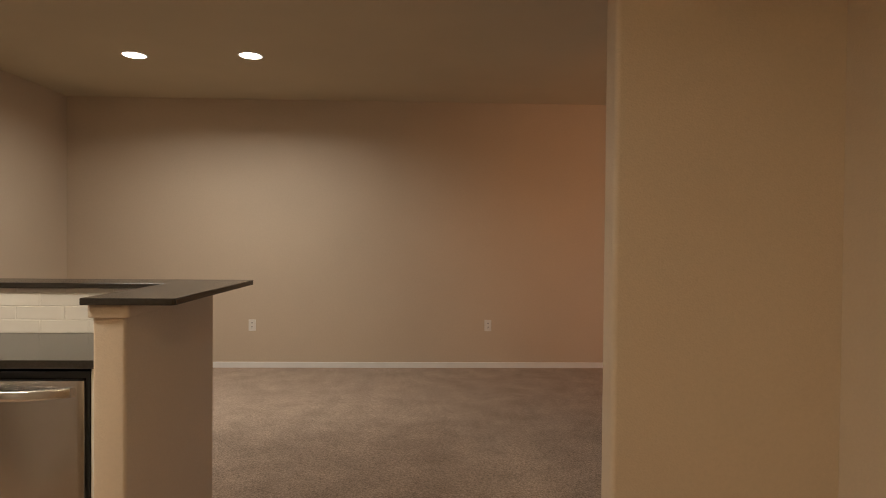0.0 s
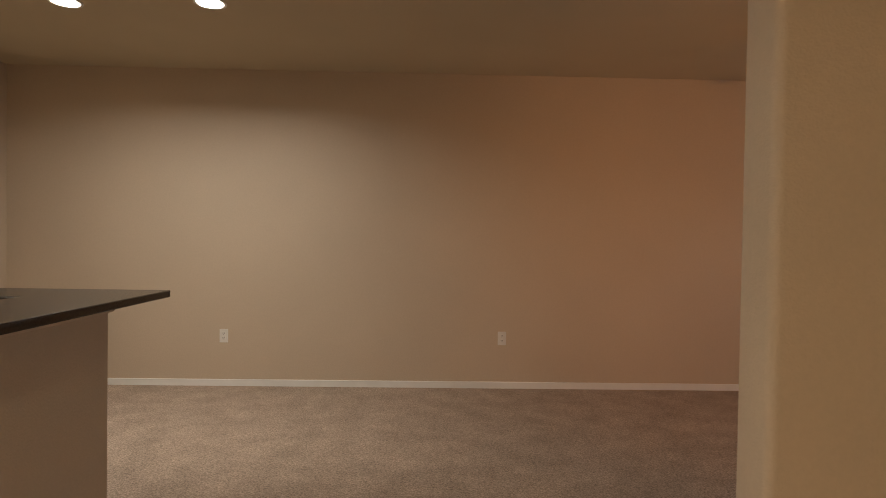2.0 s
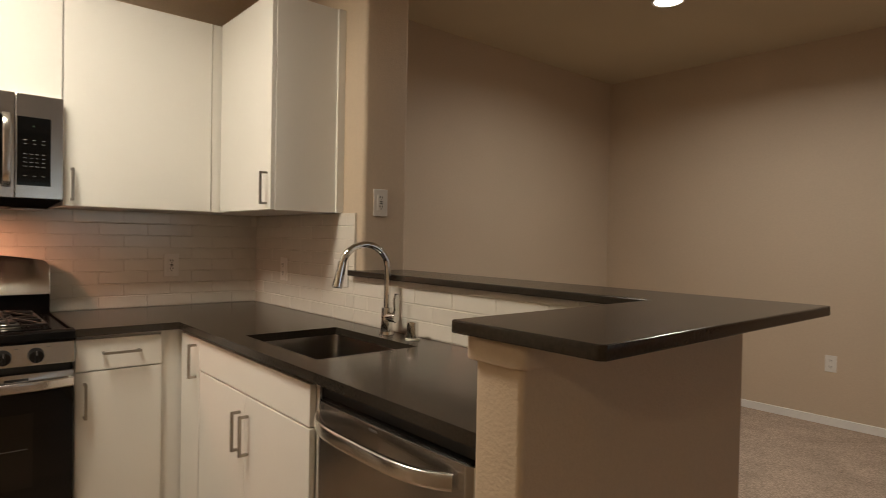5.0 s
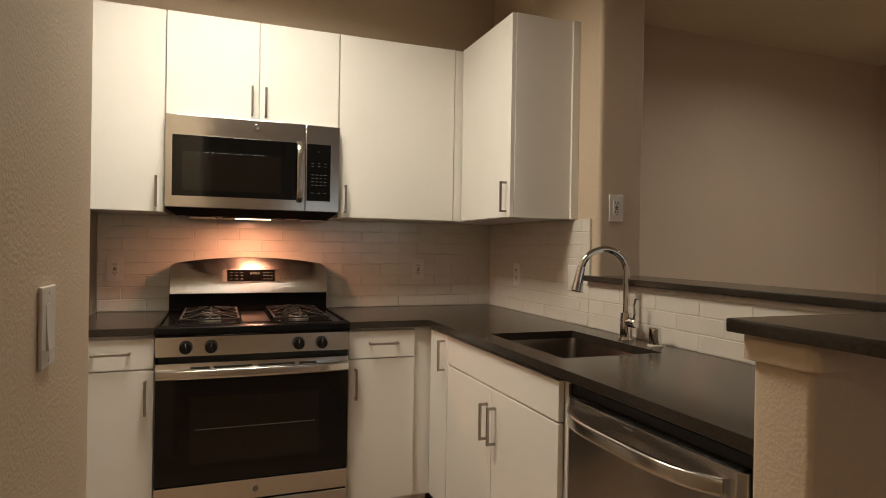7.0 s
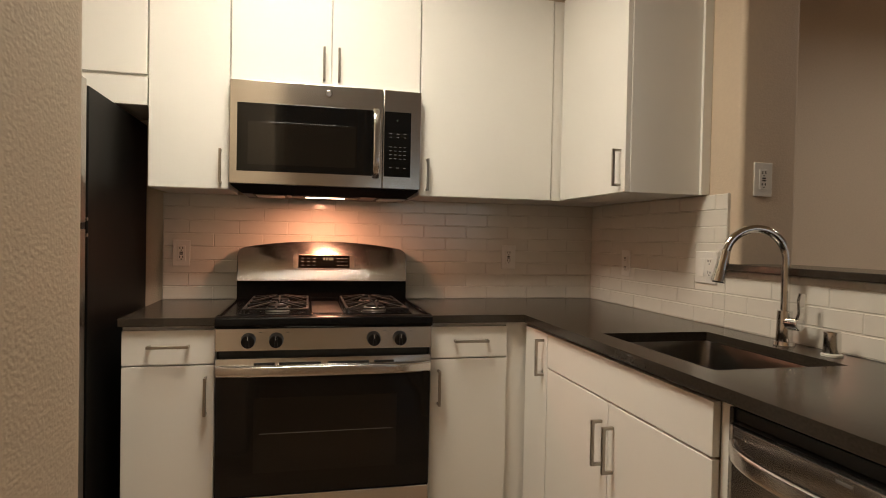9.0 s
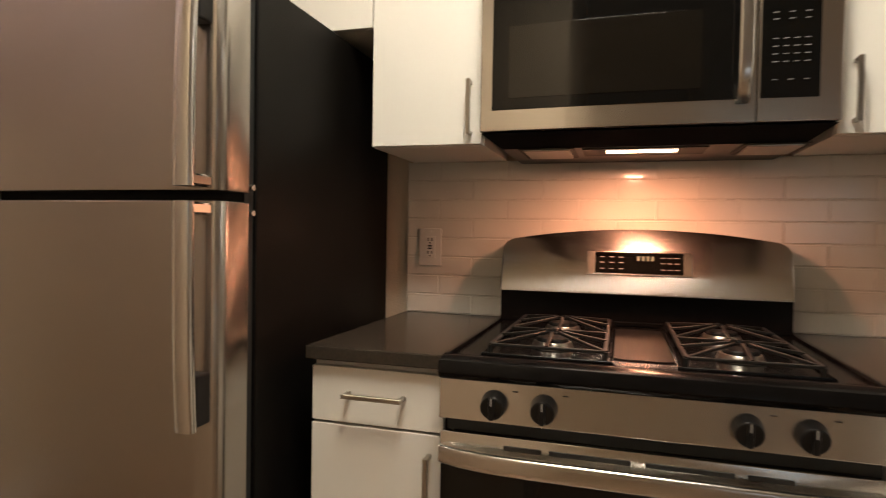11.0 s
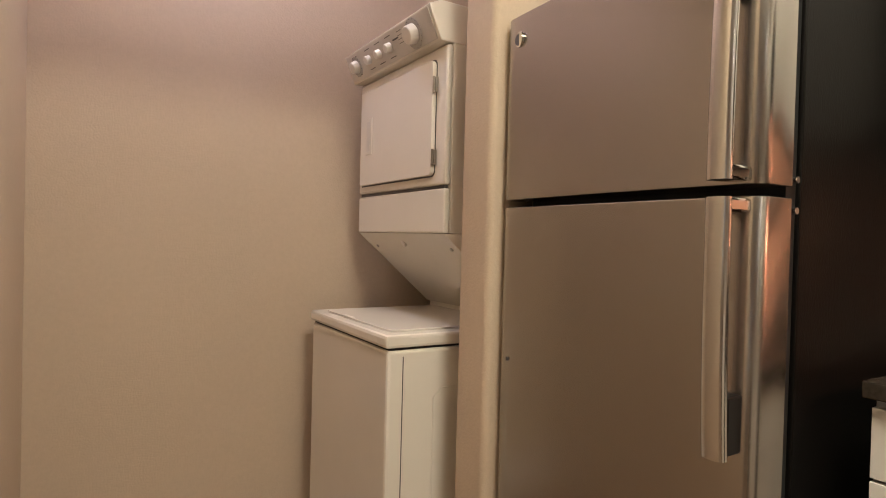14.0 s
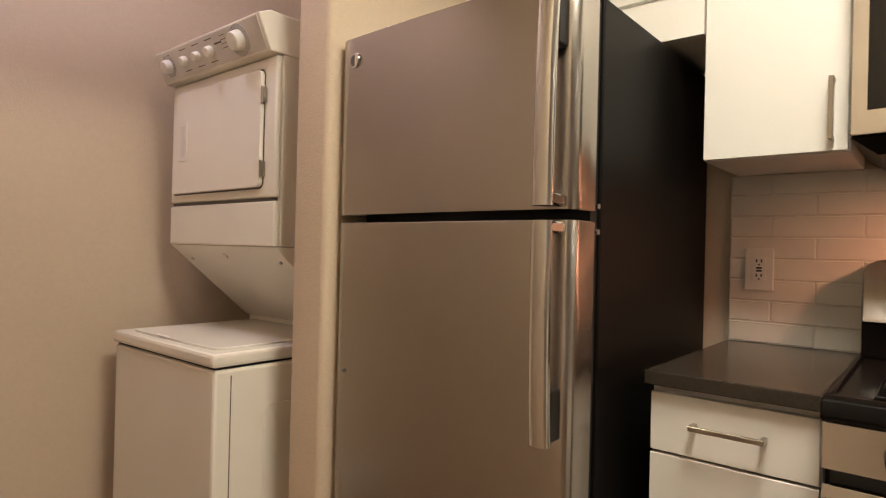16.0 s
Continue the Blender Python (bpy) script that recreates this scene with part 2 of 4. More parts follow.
wall("wall_west", -0.15, 0.0, YS - 0.15, YN + 0.15)
wx0, wx1, wz0, wz1 = 6.66, 7.86, 1.0, 2.34
nw = box(0.0, wx0, YN, YN + 0.15, 0, CEIL)
nw = merge(nw, box(wx1, XE, YN, YN + 0.15, 0, CEIL), box(wx0, wx1, YN, YN + 0.15, 0, wz0), box(wx0, wx1, YN, YN + 0.15, wz1, CEIL))
solid("wall_north", nw, PAINT, "beige painted living room wall with a window opening", "wall")
ey0, ey1, EZ0, ez1 = 1.6, 3.9, 0.95, 2.05
ew = box(XE, XE + 0.15, 1.045, ey0, 0, CEIL)
ew = merge(ew, box(XE, XE + 0.15, ey0, ey1, 0, EZ0), box(XE, XE + 0.15, ey1, YN + 0.15, 0, CEIL), box(XE, XE + 0.15, ey0, ey1, ez1, CEIL))
solid("wall_east", ew, PAINT, "beige painted wall with a wide window opening", "wall")
wall("wall_kitchen_end", 0.0, 1.075, KN, 1.972, {"se": BULL, "ne": BULL})
wall("wall_divider", 4.206, XE, 1.045, 1.165, {"sw": BULL, "nw": BULL})
wall("wall_hall_east", 5.0, 5.15, -3.2, 1.045)
wall("wall_hall_south", 2.8, 5.15, -3.35, -3.2)
wall("wall_block_north", 1.9, 2.8, -0.12, 0.0, {"nw": BULL, "ne": BULL})
wall("wall_block_west", 1.9, 2.02, -1.04, -0.12)
wall("wall_laundry_jamb", 1.885, 2.02, -1.21, -1.04, {"sw": BULL, "nw": BULL})
wall("wall_laundry_east", 1.915, 2.02, YS, -1.21)
wall("wall_block_east", 2.68, 2.8, -3.2, -0.12)
wall("wall_laundry_south", 0.0, 2.02, YS - 0.15, YS)
wall("wall_fridge_partition", 0.0, 0.885, -1.195, -1.055, {"se": BULL, "ne": BULL})
wall("wall_laundry_header", 0.887, 1.883, -1.195, -1.055, z0=2.08)
pony = thing("pony_wall", (2.5, 1.8, 0), "beige textured half wall carrying the raised bar", "half wall", kind="structure")
part("long_wall", box(1.0755, 2.454, KN, 1.915, 0, 1.115), PAINT, pony, smooth=False)
part("end_wall", prism(rounded(2.455, 2.565, 1.085, 1.915, {"sw": 0.012, "se": 0.012}), 0, 1.115), PAINT, pony)
cap = prism(rounded(2.440, 2.580, 1.070, 1.93, {"sw": 0.02, "se": 0.02}), 1.070, 1.1145, bev=0.004)
part("cap_trim", cap, PAINT, pony)

solid("ceiling", box(-0.15, XE + 0.15, -3.35, YN + 0.15, CEIL, CEIL + 0.15), CEILPAINT, "beige painted textured ceiling", "ceiling")
solid("floor", box(-0.15, XE + 0.15, -3.35, YN + 0.15, -0.2, -0.012), GROUT, "subfloor beneath the coverings", "floor")
solid("floor_carpet", merge(box(0, XE, 1.916, YN, -0.012, 0.03), box(2.566, XE, 1.165, 1.9155, -0.012, 0.03)), CARPET, "brown-grey cut pile carpet with brushed patches", "carpet")


def baseboard(x0, x1, y0, y1):
    solid("baseboard", box(x0, x1, y0, y1, 0.0, 0.087, 0.004), TRIM, "white painted baseboard", "baseboard")


baseboard(0.0, XE, YN - 0.014, YN)
baseboard(0.0, 0.014, 1.99, YN - 0.0145)
baseboard(0.015, 1.06, 1.9725, 1.986)
baseboard(1.08, 2.56, 1.9155, 1.929)
baseboard(2.5655, 2.579, 1.10, 1.9145)
baseboard(4.250, XE, 1.1655, 1.179)
baseboard(4.250, 4.98, 1.0305, 1.0445)
baseboard(4.986, 4.9995, -3.19, 1.03)
baseboard(0.9, 1.914, YS + 0.0005, YS + 0.014)

ground = bmesh.new()
bmesh.ops.create_grid(ground, x_segments=4, y_segments=4, size=800)
bmesh.ops.translate(ground, verts=ground.verts, vec=(0, 0, -3.0))
solid("ground", ground, GROUND, "dull green-grey ground outside", "ground")

BACK = glowing("hazy_daylight", (0.72, 0.82, 1.0), 0.7)
BACK.node_tree.nodes["Principled BSDF"].inputs["Base Color"].default_value = (0.03, 0.03, 0.03, 1)
b = bmesh.new()
bmesh.ops.create_grid(b, x_segments=1, y_segments=1, size=9)
b.transform(Matrix.Translation((8, YN + 6, 3)) @ Matrix.Rotation(radians(90), 4, "X"))
solid("backdrop", b, BACK, "pale hazy daylight beyond the window", "backdrop")

# ---- window with blinds ----
win = thing("window_1", (wx0, YN, wz0), "white framed window with half-open horizontal blinds", "window", kind="structure")
fr = merge(box(wx0, wx0 + 0.05, YN + 0.06, YN + 0.11, wz0, wz1, 0.004), box(wx1 - 0.05, wx1, YN + 0.06, YN + 0.11, wz0, wz1, 0.004),
           box(wx0 + 0.05, wx1 - 0.05, YN + 0.06, YN + 0.11, wz0, wz0 + 0.05, 0.004), box(wx0 + 0.05, wx1 - 0.05, YN + 0.06, YN + 0.11, wz1 - 0.05, wz1, 0.004),
           box((wx0 + wx1) / 2 - 0.02, (wx0 + wx1) / 2 + 0.02, YN + 0.06, YN + 0.11, wz0 + 0.05, wz1 - 0.05, 0.004))
part("window_frame", fr, TRIM, win)
part("pane", box(wx0 + 0.05, wx1 - 0.05, YN + 0.082, YN + 0.086, wz0 + 0.05, wz1 - 0.05), GLASS, win).visible_shadow = False
part("window_sill", box(wx0, wx1, YN - 0.02, YN + 0.06, wz0, wz0 + 0.018, 0.004), TRIM, win)
blind = thing("window_blind", (wx0, YN, wz1), "white horizontal slat blind hung in the window", "blind")
part("headrail", box(wx0 + 0.01, wx1 - 0.01, YN + 0.005, YN + 0.05, wz1 - 0.06, wz1 - 0.002, 0.004), BLIND, blind)
for i in range(30):
    z = wz1 - 0.08 - i * 0.0385
    b = box(wx0 + 0.012, wx1 - 0.012, -0.021, 0.021, -0.0014, 0.0014, 0.001, 1)
    b.transform(Matrix.Translation((0, YN + 0.028, z)) @ Matrix.Rotation(radians(14), 4, "X"))
    part("slat", b, BLIND, blind, smooth=False)
for x in (wx0 + 0.12, wx1 - 0.12):
    part("cord", rod((x, YN + 0.028, wz0 + 0.06), (x, YN + 0.028, wz1 - 0.05), 0.0015, seg=6), BLIND, blind)

# ---- sliding window in the east wall ----
pd = thing("window_2", (XE, ey0, EZ0), "wide white framed sliding window", "window", kind="structure")
for y0, y1 in ((ey0, (ey0 + ey1) / 2 + 0.03), ((ey0 + ey1) / 2 - 0.03, ey1)):
    x = XE + (0.04 if y0 == ey0 else 0.09)
    part("sash", merge(box(x, x + 0.04, y0, y0 + 0.06, EZ0, ez1, 0.004), box(x, x + 0.04, y1 - 0.06, y1, EZ0, ez1, 0.004),
                       box(x, x + 0.04, y0 + 0.06, y1 - 0.06, EZ0, EZ0 + 0.06, 0.004), box(x, x + 0.04, y0 + 0.06, y1 - 0.06, ez1 - 0.06, ez1, 0.004)), TRIM, pd)
    part("pane", box(x + 0.018, x + 0.022, y0 + 0.06, y1 - 0.06, EZ0 + 0.06, ez1 - 0.06), GLASS, pd).visible_shadow = False

# ---- ceiling lamps ----


def downlight(x, y):
    t = thing("recessed_ceiling_light", (x, y, CEIL), "lit white recessed ceiling downlight", "ceiling light", "living room downlights")
    b = bmesh.new()
    n = 32
    prof = ((0.098, 0.0), (0.097, -0.004), (0.090, -0.006), (0.081, -0.0045), (0.0785, 0.0))
    rings = [[b.verts.new((x + r * math.cos(2 * math.pi * i / n), y + r * math.sin(2 * math.pi * i / n), CEIL + h)) for i in range(n)] for r, h in prof]
    for r0, r1 in zip(rings, rings[1:]):
        for i in range(n):
            b.faces.new((r0[i], r0[(i + 1) % n], r1[(i + 1) % n], r1[i]))
    bmesh.ops.recalc_face_normals(b, faces=b.faces[:])
    part("trim_ring", b, TRIM, t)
    part("lens", rod((x, y, CEIL - 0.0035), (x, y, CEIL - 0.0005), 0.079, seg=32), LAMPON, t, "glowing white lens")


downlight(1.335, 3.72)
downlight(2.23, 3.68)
kl = thing("kitchen_ceiling_light", (1.20, 0.24, CEIL), "square flush ceiling light with lit warm diffuser", "ceiling light")
KX, KY = 1.20, 0.24
part("frame", merge(box(KX - 0.32, KX + 0.32, KY - 0.32, KY - 0.29, CEIL - 0.09, CEIL, 0.004), box(KX - 0.32, KX + 0.32, KY + 0.29, KY + 0.32, CEIL - 0.09, CEIL, 0.004),
                    box(KX - 0.32, KX - 0.29, KY - 0.29, KY + 0.29, CEIL - 0.09, CEIL, 0.004), box(KX + 0.29, KX + 0.32, KY - 0.29, KY + 0.29, CEIL - 0.09, CEIL, 0.004)), TRIM, kl)
part("diffuser", box(KX - 0.289, KX + 0.289, KY - 0.289, KY + 0.289, CEIL - 0.075, CEIL - 0.065, 0.002), LAMPWARM, kl)


def dome(name, x, y, r, mat, label):
    t = thing(name, (x, y, CEIL), label, "ceiling light")
    part("base", rod((x, y, CEIL - 0.02), (x, y, CEIL), r, seg=32), TRIM, t)
    b = bmesh.new()
    bmesh.ops.create_uvsphere(b, u_segments=24, v_segments=12, radius=r * 0.95)
    bmesh.ops.delete(b, geom=[v for v in b.verts if v.co.z > 0.001], context="VERTS")
    bmesh.ops.scale(b, vec=(1, 1, 0.45), verts=b.verts)
    bmesh.ops.translate(b, vec=(x, y, CEIL - 0.021), verts=b.verts)
    part("bowl", b, mat, t)


# Unseen bowl, made up to go with the cool laundry fill.
dome("laundry_fill_dome", 1.45, -1.62, 0.11, FILLCOOL, "round lit bowl added for the laundry fill, unseen")
# Made-up dome, never in view, placed for the hall fill.
dome("hall_fill_dome", 3.95, -1.9, 0.14, LAMPWARM, "round warm bowl light added to fill the hall, unseen")

fan = thing("ceiling_fan", (6.25, 3.60, CEIL), "ceiling fan with dark wooden blades and unlit bowl", "ceiling fan")
FX, FY = 6.25, 3.60
part("canopy", rod((FX, FY, CEIL - 0.05), (FX, FY, CEIL), 0.04, 0.07, 24), TRIM, fan)
part("downrod", rod((FX, FY, CEIL - 0.16), (FX, FY, CEIL - 0.05), 0.012), TRIM, fan)
part("motor", rod((FX, FY, CEIL - 0.30), (FX, FY, CEIL - 0.16), 0.11, 0.09, 28, 0.01), TRIM, fan)
for i in range(5):
    a = radians(184 + 72 * i)
    b = prism(rounded(0.17, 0.66, -0.06, 0.06, {"se": 0.045, "ne": 0.045, "sw": 0.02, "nw": 0.02}), -0.003, 0.003)
    b.transform(Matrix.Translation((FX, FY, CEIL - 0.29)) @ Matrix.Rotation(a, 4, "Z") @ Matrix.Rotation(radians(-9), 4, "X"))
    bl = part("blade", b, FANWOOD, fan)
    b = box(0.09, 0.24, -0.018, 0.018, -0.010, -0.004, 0.002)
    b.transform(Matrix.Translation((FX, FY, CEIL - 0.285)) @ Matrix.Rotation(a, 4, "Z"))
    part("blade_arm", b, NICKEL, fan)
b = bmesh.new()
bmesh.ops.create_uvsphere(b, u_segments=24, v_segments=12, radius=0.10)
bmesh.ops.scale(b, vec=(1, 1, 0.6), verts=b.verts)
bmesh.ops.translate(b, vec=(FX, FY, CEIL - 0.36), verts=b.verts)
part("light_bowl", b, PLASTIC, fan)

# Invented fixture, hidden behind the divider, to carry the orange fill spot.
sc = thing("warm_fill_lamp", (5.75, 1.165, 1.62), "added warm fill lamp, unseen behind the divider wall", "wall lamp")
part("back_plate", rod((5.75, 1.1655, 1.62), (5.75, 1.18, 1.62), 0.06, seg=24), NICKEL, sc)
part("shade", rod((5.75, 1.235, 1.52), (5.75, 1.235, 1.72), 0.05, 0.055, 24), FILLSHADE, sc)
part("arm", rod((5.75, 1.18, 1.60), (5.75, 1.20, 1.60), 0.012), NICKEL, sc)

# ---- outlets and switches ----


def plate(name, at, normal, label, kind="duplex", gangs=1):
    """A wall plate at a point on a wall; normal: +x, -y or +x as a string."""
    w = 0.072 if gangs == 1 else 0.118
    t = thing(name, at, label, "light switch" if "switch" in name else "outlet")
    turn = {"+x": 90, "-y": 0, "+y": 180, "-x": -90}[normal]
    m = Matrix.Translation(at) @ Matrix.Rotation(radians(turn), 4, "Z")

    def put(pname, b, mat, parent, label=""):
        b.transform(m)
        return part(pname, b, mat, parent, label)
    put("cover_plate", box(-w / 2, w / 2, -0.006, -0.0005, -0.058, 0.058, 0.0022), PLASTIC, t)
    for g in range(gangs):
        gx = (g - (gangs - 1) / 2) * 0.046
        if kind == "rocker" or (kind == "mixed" and g == 0):
            r = put("rocker", prism([(-0.0055, -0.033), (-0.0105, -0.033), (-0.0075, 0.0), (-0.0065, 0.033), (-0.0055, 0.033)], gx - 0.0165, gx + 0.0165, "x", 0.0008), PLASTIC, t)
        else:
            r = put("receptacle", box(gx - 0.0168, gx + 0.0168, -0.0085, -0.0055, -0.034, 0.034, 0.001), PLASTIC, t)
            for zz in (-0.020, 0.020):
                for sx in (-0.006, 0.006):
                    put("slot", box(gx + sx - 0.0018, gx + sx + 0.0018, -0.0092, -0.0083, zz - 0.001, zz + 0.008), DARKHOLE, r)
                put("ground_hole", rod((gx, -0.0092, zz - 0.007), (gx, -0.0083, zz - 0.007), 0.0026, seg=8), DARKHOLE, r)
            if kind == "gfci":
                put("test_button", box(gx - 0.007, gx + 0.007, -0.0098, -0.0083, 0.0015, 0.0065, 0.0005), DARKHOLE, r)
                put("reset_button", box(gx - 0.007, gx + 0.007, -0.0098, -0.0083, -0.0065, -0.0015, 0.0005), DARKHOLE, r)
    for zz in (-0.048, 0.048):
        put("screw", rod((0, -0.0068, zz), (0, -0.0055, zz), 0.0028, seg=8), PLASTIC, t)
    return t


plate("wall_outlet", (1.84, YN, 0.46), "-y", "white duplex outlet low on the beige wall")
plate("wall_outlet", (4.235, YN, 0.465), "-y", "white duplex outlet low on the beige wall")
plate("wall_outlet", (1.075, 1.828, 1.43), "+x", "white outlet on the textured wall end", "gfci")
plate("wall_outlet", (0.0125, -0.236, 1.12), "+x", "white safety outlet on the tiled backsplash", "gfci")
plate("wall_outlet", (0.0125, 1.283, 1.12), "+x", "white safety outlet on the tiled backsplash", "gfci")
plate("wall_outlet", (0.37, KN - 0.0125, 1.11), "-y", "white outlet on the tiled backsplash")
plate("light_switch", (0.93, KN - 0.0125, 1.12), "-y", "white double switch plate on the backsplash", "mixed", 2)
plate("light_switch", (2.226, 0.0, 1.13), "+y", "white rocker switch on the textured wall", "rocker")

# ---- kitchen cabinets ----
CT, CB = 0.915, 0.885


def pull(parent, at, axis, length, out):
    """A square bar pull; axis: y, x or z; out: the direction that it stands off."""
    at, o = Vector(at), Vector(out)
    d = Vector({"x": (1, 0, 0), "y": (0, 1, 0), "z": (0, 0, 1)}[axis])
    s = d.cross(o)

    def bar(a, b, w):
        lo = [min(p, q) - w * abs(k) for p, q, k in zip(a, b, Vector((1, 1, 1)))]
        hi = [max(p, q) + w * abs(k) for p, q, k in zip(a, b, Vector((1, 1, 1)))]
        return box(lo[0], hi[0], lo[1], hi[1], lo[2], hi[2], 0.001, 1)
    e0, e1 = at - d * (length / 2 - 0.005), at + d * (length / 2 - 0.005)
    b = bar(e0 + o * 0.030, e1 + o * 0.030, 0.0048)
    for e in (e0, e1):
        b = merge(b, bar(e + o * 0.0055, e + o * 0.026, 0.0046))
    part("handle", b, NICKEL, parent, "brushed nickel bar pull")


def front(parent, name, facing, plane, a0, a1, z0, z1, handle=None, gap=0.0018):
    """A slab front 19 mm thick on a plane facing +x or -y; handle: (axis, along, z, length)."""
    if facing == "+x":
        b = box(plane, plane + 0.019, a0 + gap, a1 - gap, z0 + gap, z1 - gap, 0.0015, 2)
    else:
        b = box(a0 + gap, a1 - gap, plane - 0.019, plane, z0 + gap, z1 - gap, 0.0015, 2)
    d = part(name, b, CAB, parent)
    if handle:
        axis, along, z, length = handle
        if facing == "+x":
            pull(d, (plane + 0.019, along, z), "y" if axis == "h" else "z", length, (1, 0, 0))
        else:
            pull(d, (along, plane - 0.019, z), "x" if axis == "h" else "z", length, (0, -1, 0))
    return d


def carcass(parent, x0, x1, y0, y1, z0, z1):
    part("body", box(x0, x1, y0, y1, z0, z1, 0.001, 1), CAB, parent)


UB, UT = 1.385, 2.275
BF = 0.605
# base units on the range wall
c = thing("base_cabinet", (0.3, -0.16, 0), "white slab-front base cabinet with drawer and door", "cabinet", "base cabinets")
carcass(c, 0.002, BF - 0.001, -0.308, -0.004, 0.10, CB)
front(c, "drawer_front", "+x", BF, -0.308, -0.004, 0.749, 0.872, ("h", -0.155, 0.816, 0.135))
front(c, "door", "+x", BF, -0.308, -0.004, 0.11, 0.747, ("v", -0.034, 0.64, 0.135))
part("toe_kick", box(0.002, 0.54, -0.308, -0.004, 0.0, 0.0995), CAB, c)
c = thing("base_cabinet", (0.3, 0.92, 0), "white slab-front base cabinet with drawer and door", "cabinet", "base cabinets")
carcass(c, 0.002, BF - 0.001, 0.768, 1.075, 0.10, CB)
front(c, "drawer_front", "+x", BF, 0.768, 1.075, 0.749, 0.872, ("h", 0.925, 0.816, 0.135))
front(c, "door", "+x", BF, 0.768, 1.075, 0.11, 0.747, ("v", 0.80, 0.64, 0.135))
part("toe_kick", box(0.002, 0.54, 0.768, 1.075, 0.0, 0.0995), CAB, c)
c = thing("corner_filler", (0.6, 1.1, 0), "white filler panel closing the cabinet corner", "cabinet")
part("filler", box(0.30, BF - 0.002, 1.0765, 1.165, 0.10, CB, 0.001), CAB, c)
part("toe_kick", box(0.30, 0.54, 1.0765, 1.165, 0.0, 0.0995), CAB, c)
# base units of the peninsula
PF = 1.172
c = thing("base_cabinet", (0.73, 1.4, 0), "narrow white base cabinet beside the corner", "cabinet", "base cabinets")
carcass(c, 0.62, 0.838, PF + 0.001, 1.728, 0.10, CB)
front(c, "door", "-y", PF, 0.62, 0.838, 0.11, 0.872, ("v", 0.806, 0.78, 0.135))
part("toe_kick", box(0.62, 0.838, 1.24, 1.728, 0.0, 0.0995), CAB, c)
c = thing("sink_cabinet", (1.28, 1.4, 0), "white sink base cabinet with two slab doors", "cabinet", "base cabinets")
part("side_panel", box(0.840, 0.858, PF + 0.001, 1.728, 0.10, CB), CAB, c)
part("side_panel", box(1.735, 1.768, PF + 0.001, 1.728, 0.10, CB), CAB, c)
part("bottom_panel", box(0.8585, 1.7345, PF + 0.001, 1.728, 0.10, 0.118), CAB, c)
front(c, "false_front", "-y", PF, 0.840, 1.735, 0.749, 0.872)
front(c, "door", "-y", PF, 0.840, 1.285, 0.11, 0.747, ("v", 1.252, 0.62, 0.135))
front(c, "door", "-y", PF, 1.285, 1.735, 0.11, 0.747, ("v", 1.318, 0.62, 0.135))
part("toe_kick", box(0.840, 1.768, 1.24, 1.26, 0.0, 0.0995), CAB, c)


# wall units
def upper(at, label):
    return thing("wall_cabinet", at, label, "cabinet", "wall cabinets")


UF = 0.318
c = upper((0.15, -0.15, UB), "tall white slab-door wall cabinet beside the fridge")
carcass(c, 0.002, UF - 0.001, -0.300, -0.002, UB, UT)
front(c, "door", "+x", UF, -0.300, -0.002, UB, UT, ("v", -0.033, 1.475, 0.135))
c = upper((0.15, 0.38, 1.81), "white two-door wall cabinet above the microwave")
carcass(c, 0.002, UF - 0.001, 0.0, 0.762, 1.815, UT)
front(c, "door", "+x", UF, 0.0, 0.392, 1.815, UT, ("v", 0.362, 1.905, 0.135))
front(c, "door", "+x", UF, 0.392, 0.762, 1.815, UT, ("v", 0.422, 1.905, 0.135))
c = upper((0.15, 1.08, UB), "wide white slab-door wall cabinet in the corner")
carcass(c, 0.002, UF - 0.001, 0.764, 1.73, UB, UT)
front(c, "door", "+x", UF, 0.764, 1.365, UB, UT, ("v", 0.797, 1.475, 0.135))
part("filler", box(UF, UF + 0.012, 1.3665, 1.424, UB, UT, 0.001), CAB, c)
c = upper((0.6, 1.58, UB), "white slab-door wall cabinet with bluish lit side")
carcass(c, 0.325, 0.905, 1.4255, 1.73, UB, UT)
front(c, "door", "-y", 1.4245, 0.345, 0.905, UB, UT, ("v", 0.872, 1.475, 0.135))
part("wall_filler", box(0.9055, 0.918, 1.705, 1.7405, UB, UT, 0.001), CAB, c)
c = upper((0.15, -0.67, 1.74), "white cabinet above the fridge with a filler rail")
carcass(c, 0.002, UF - 0.001, -1.05, -0.303, 1.698, UT)
part("rail", box(UF, UF + 0.019, -1.05, -0.303, 1.698, 1.805, 0.0015), CAB, c)
front(c, "door", "+x", UF, -1.05, -0.677, 1.815, UT)
front(c, "door", "+x", UF, -0.677, -0.303, 1.815, UT)

# worktops
wt = thing("worktop", (0.3, -0.16, CB), "dark grey-brown quartz worktop beside the fridge", "worktop")
part("slab", prism([(0.0125, -0.316), (0.640, -0.316), (0.640, -0.003), (0.0125, -0.003)], CB + 0.0005, CT, bev=0.003), QUARTZ, wt)
wt = thing("worktop", (1.0, 1.4, CB), "dark grey-brown quartz worktop with sink cut-out", "worktop")
SX0, SX1, SY0, SY1 = 1.11, 1.64, 1.225, 1.60
top = prism([(0.0125, 0.766), (0.640, 0.766), (0.640, 1.137), (SX0, 1.137), (SX0, 1.7295), (0.0125, 1.7295)], CB + 0.0005, CT)
top = merge(top, box(SX0, SX1, 1.137, SY0, CB + 0.0005, CT), box(SX0, SX1, SY1, 1.7295, CB + 0.0005, CT), box(SX1, 2.4545, 1.137, 1.7295, CB + 0.0005, CT))
bmesh.ops.remove_doubles(top, verts=top.verts, dist=0.0001)
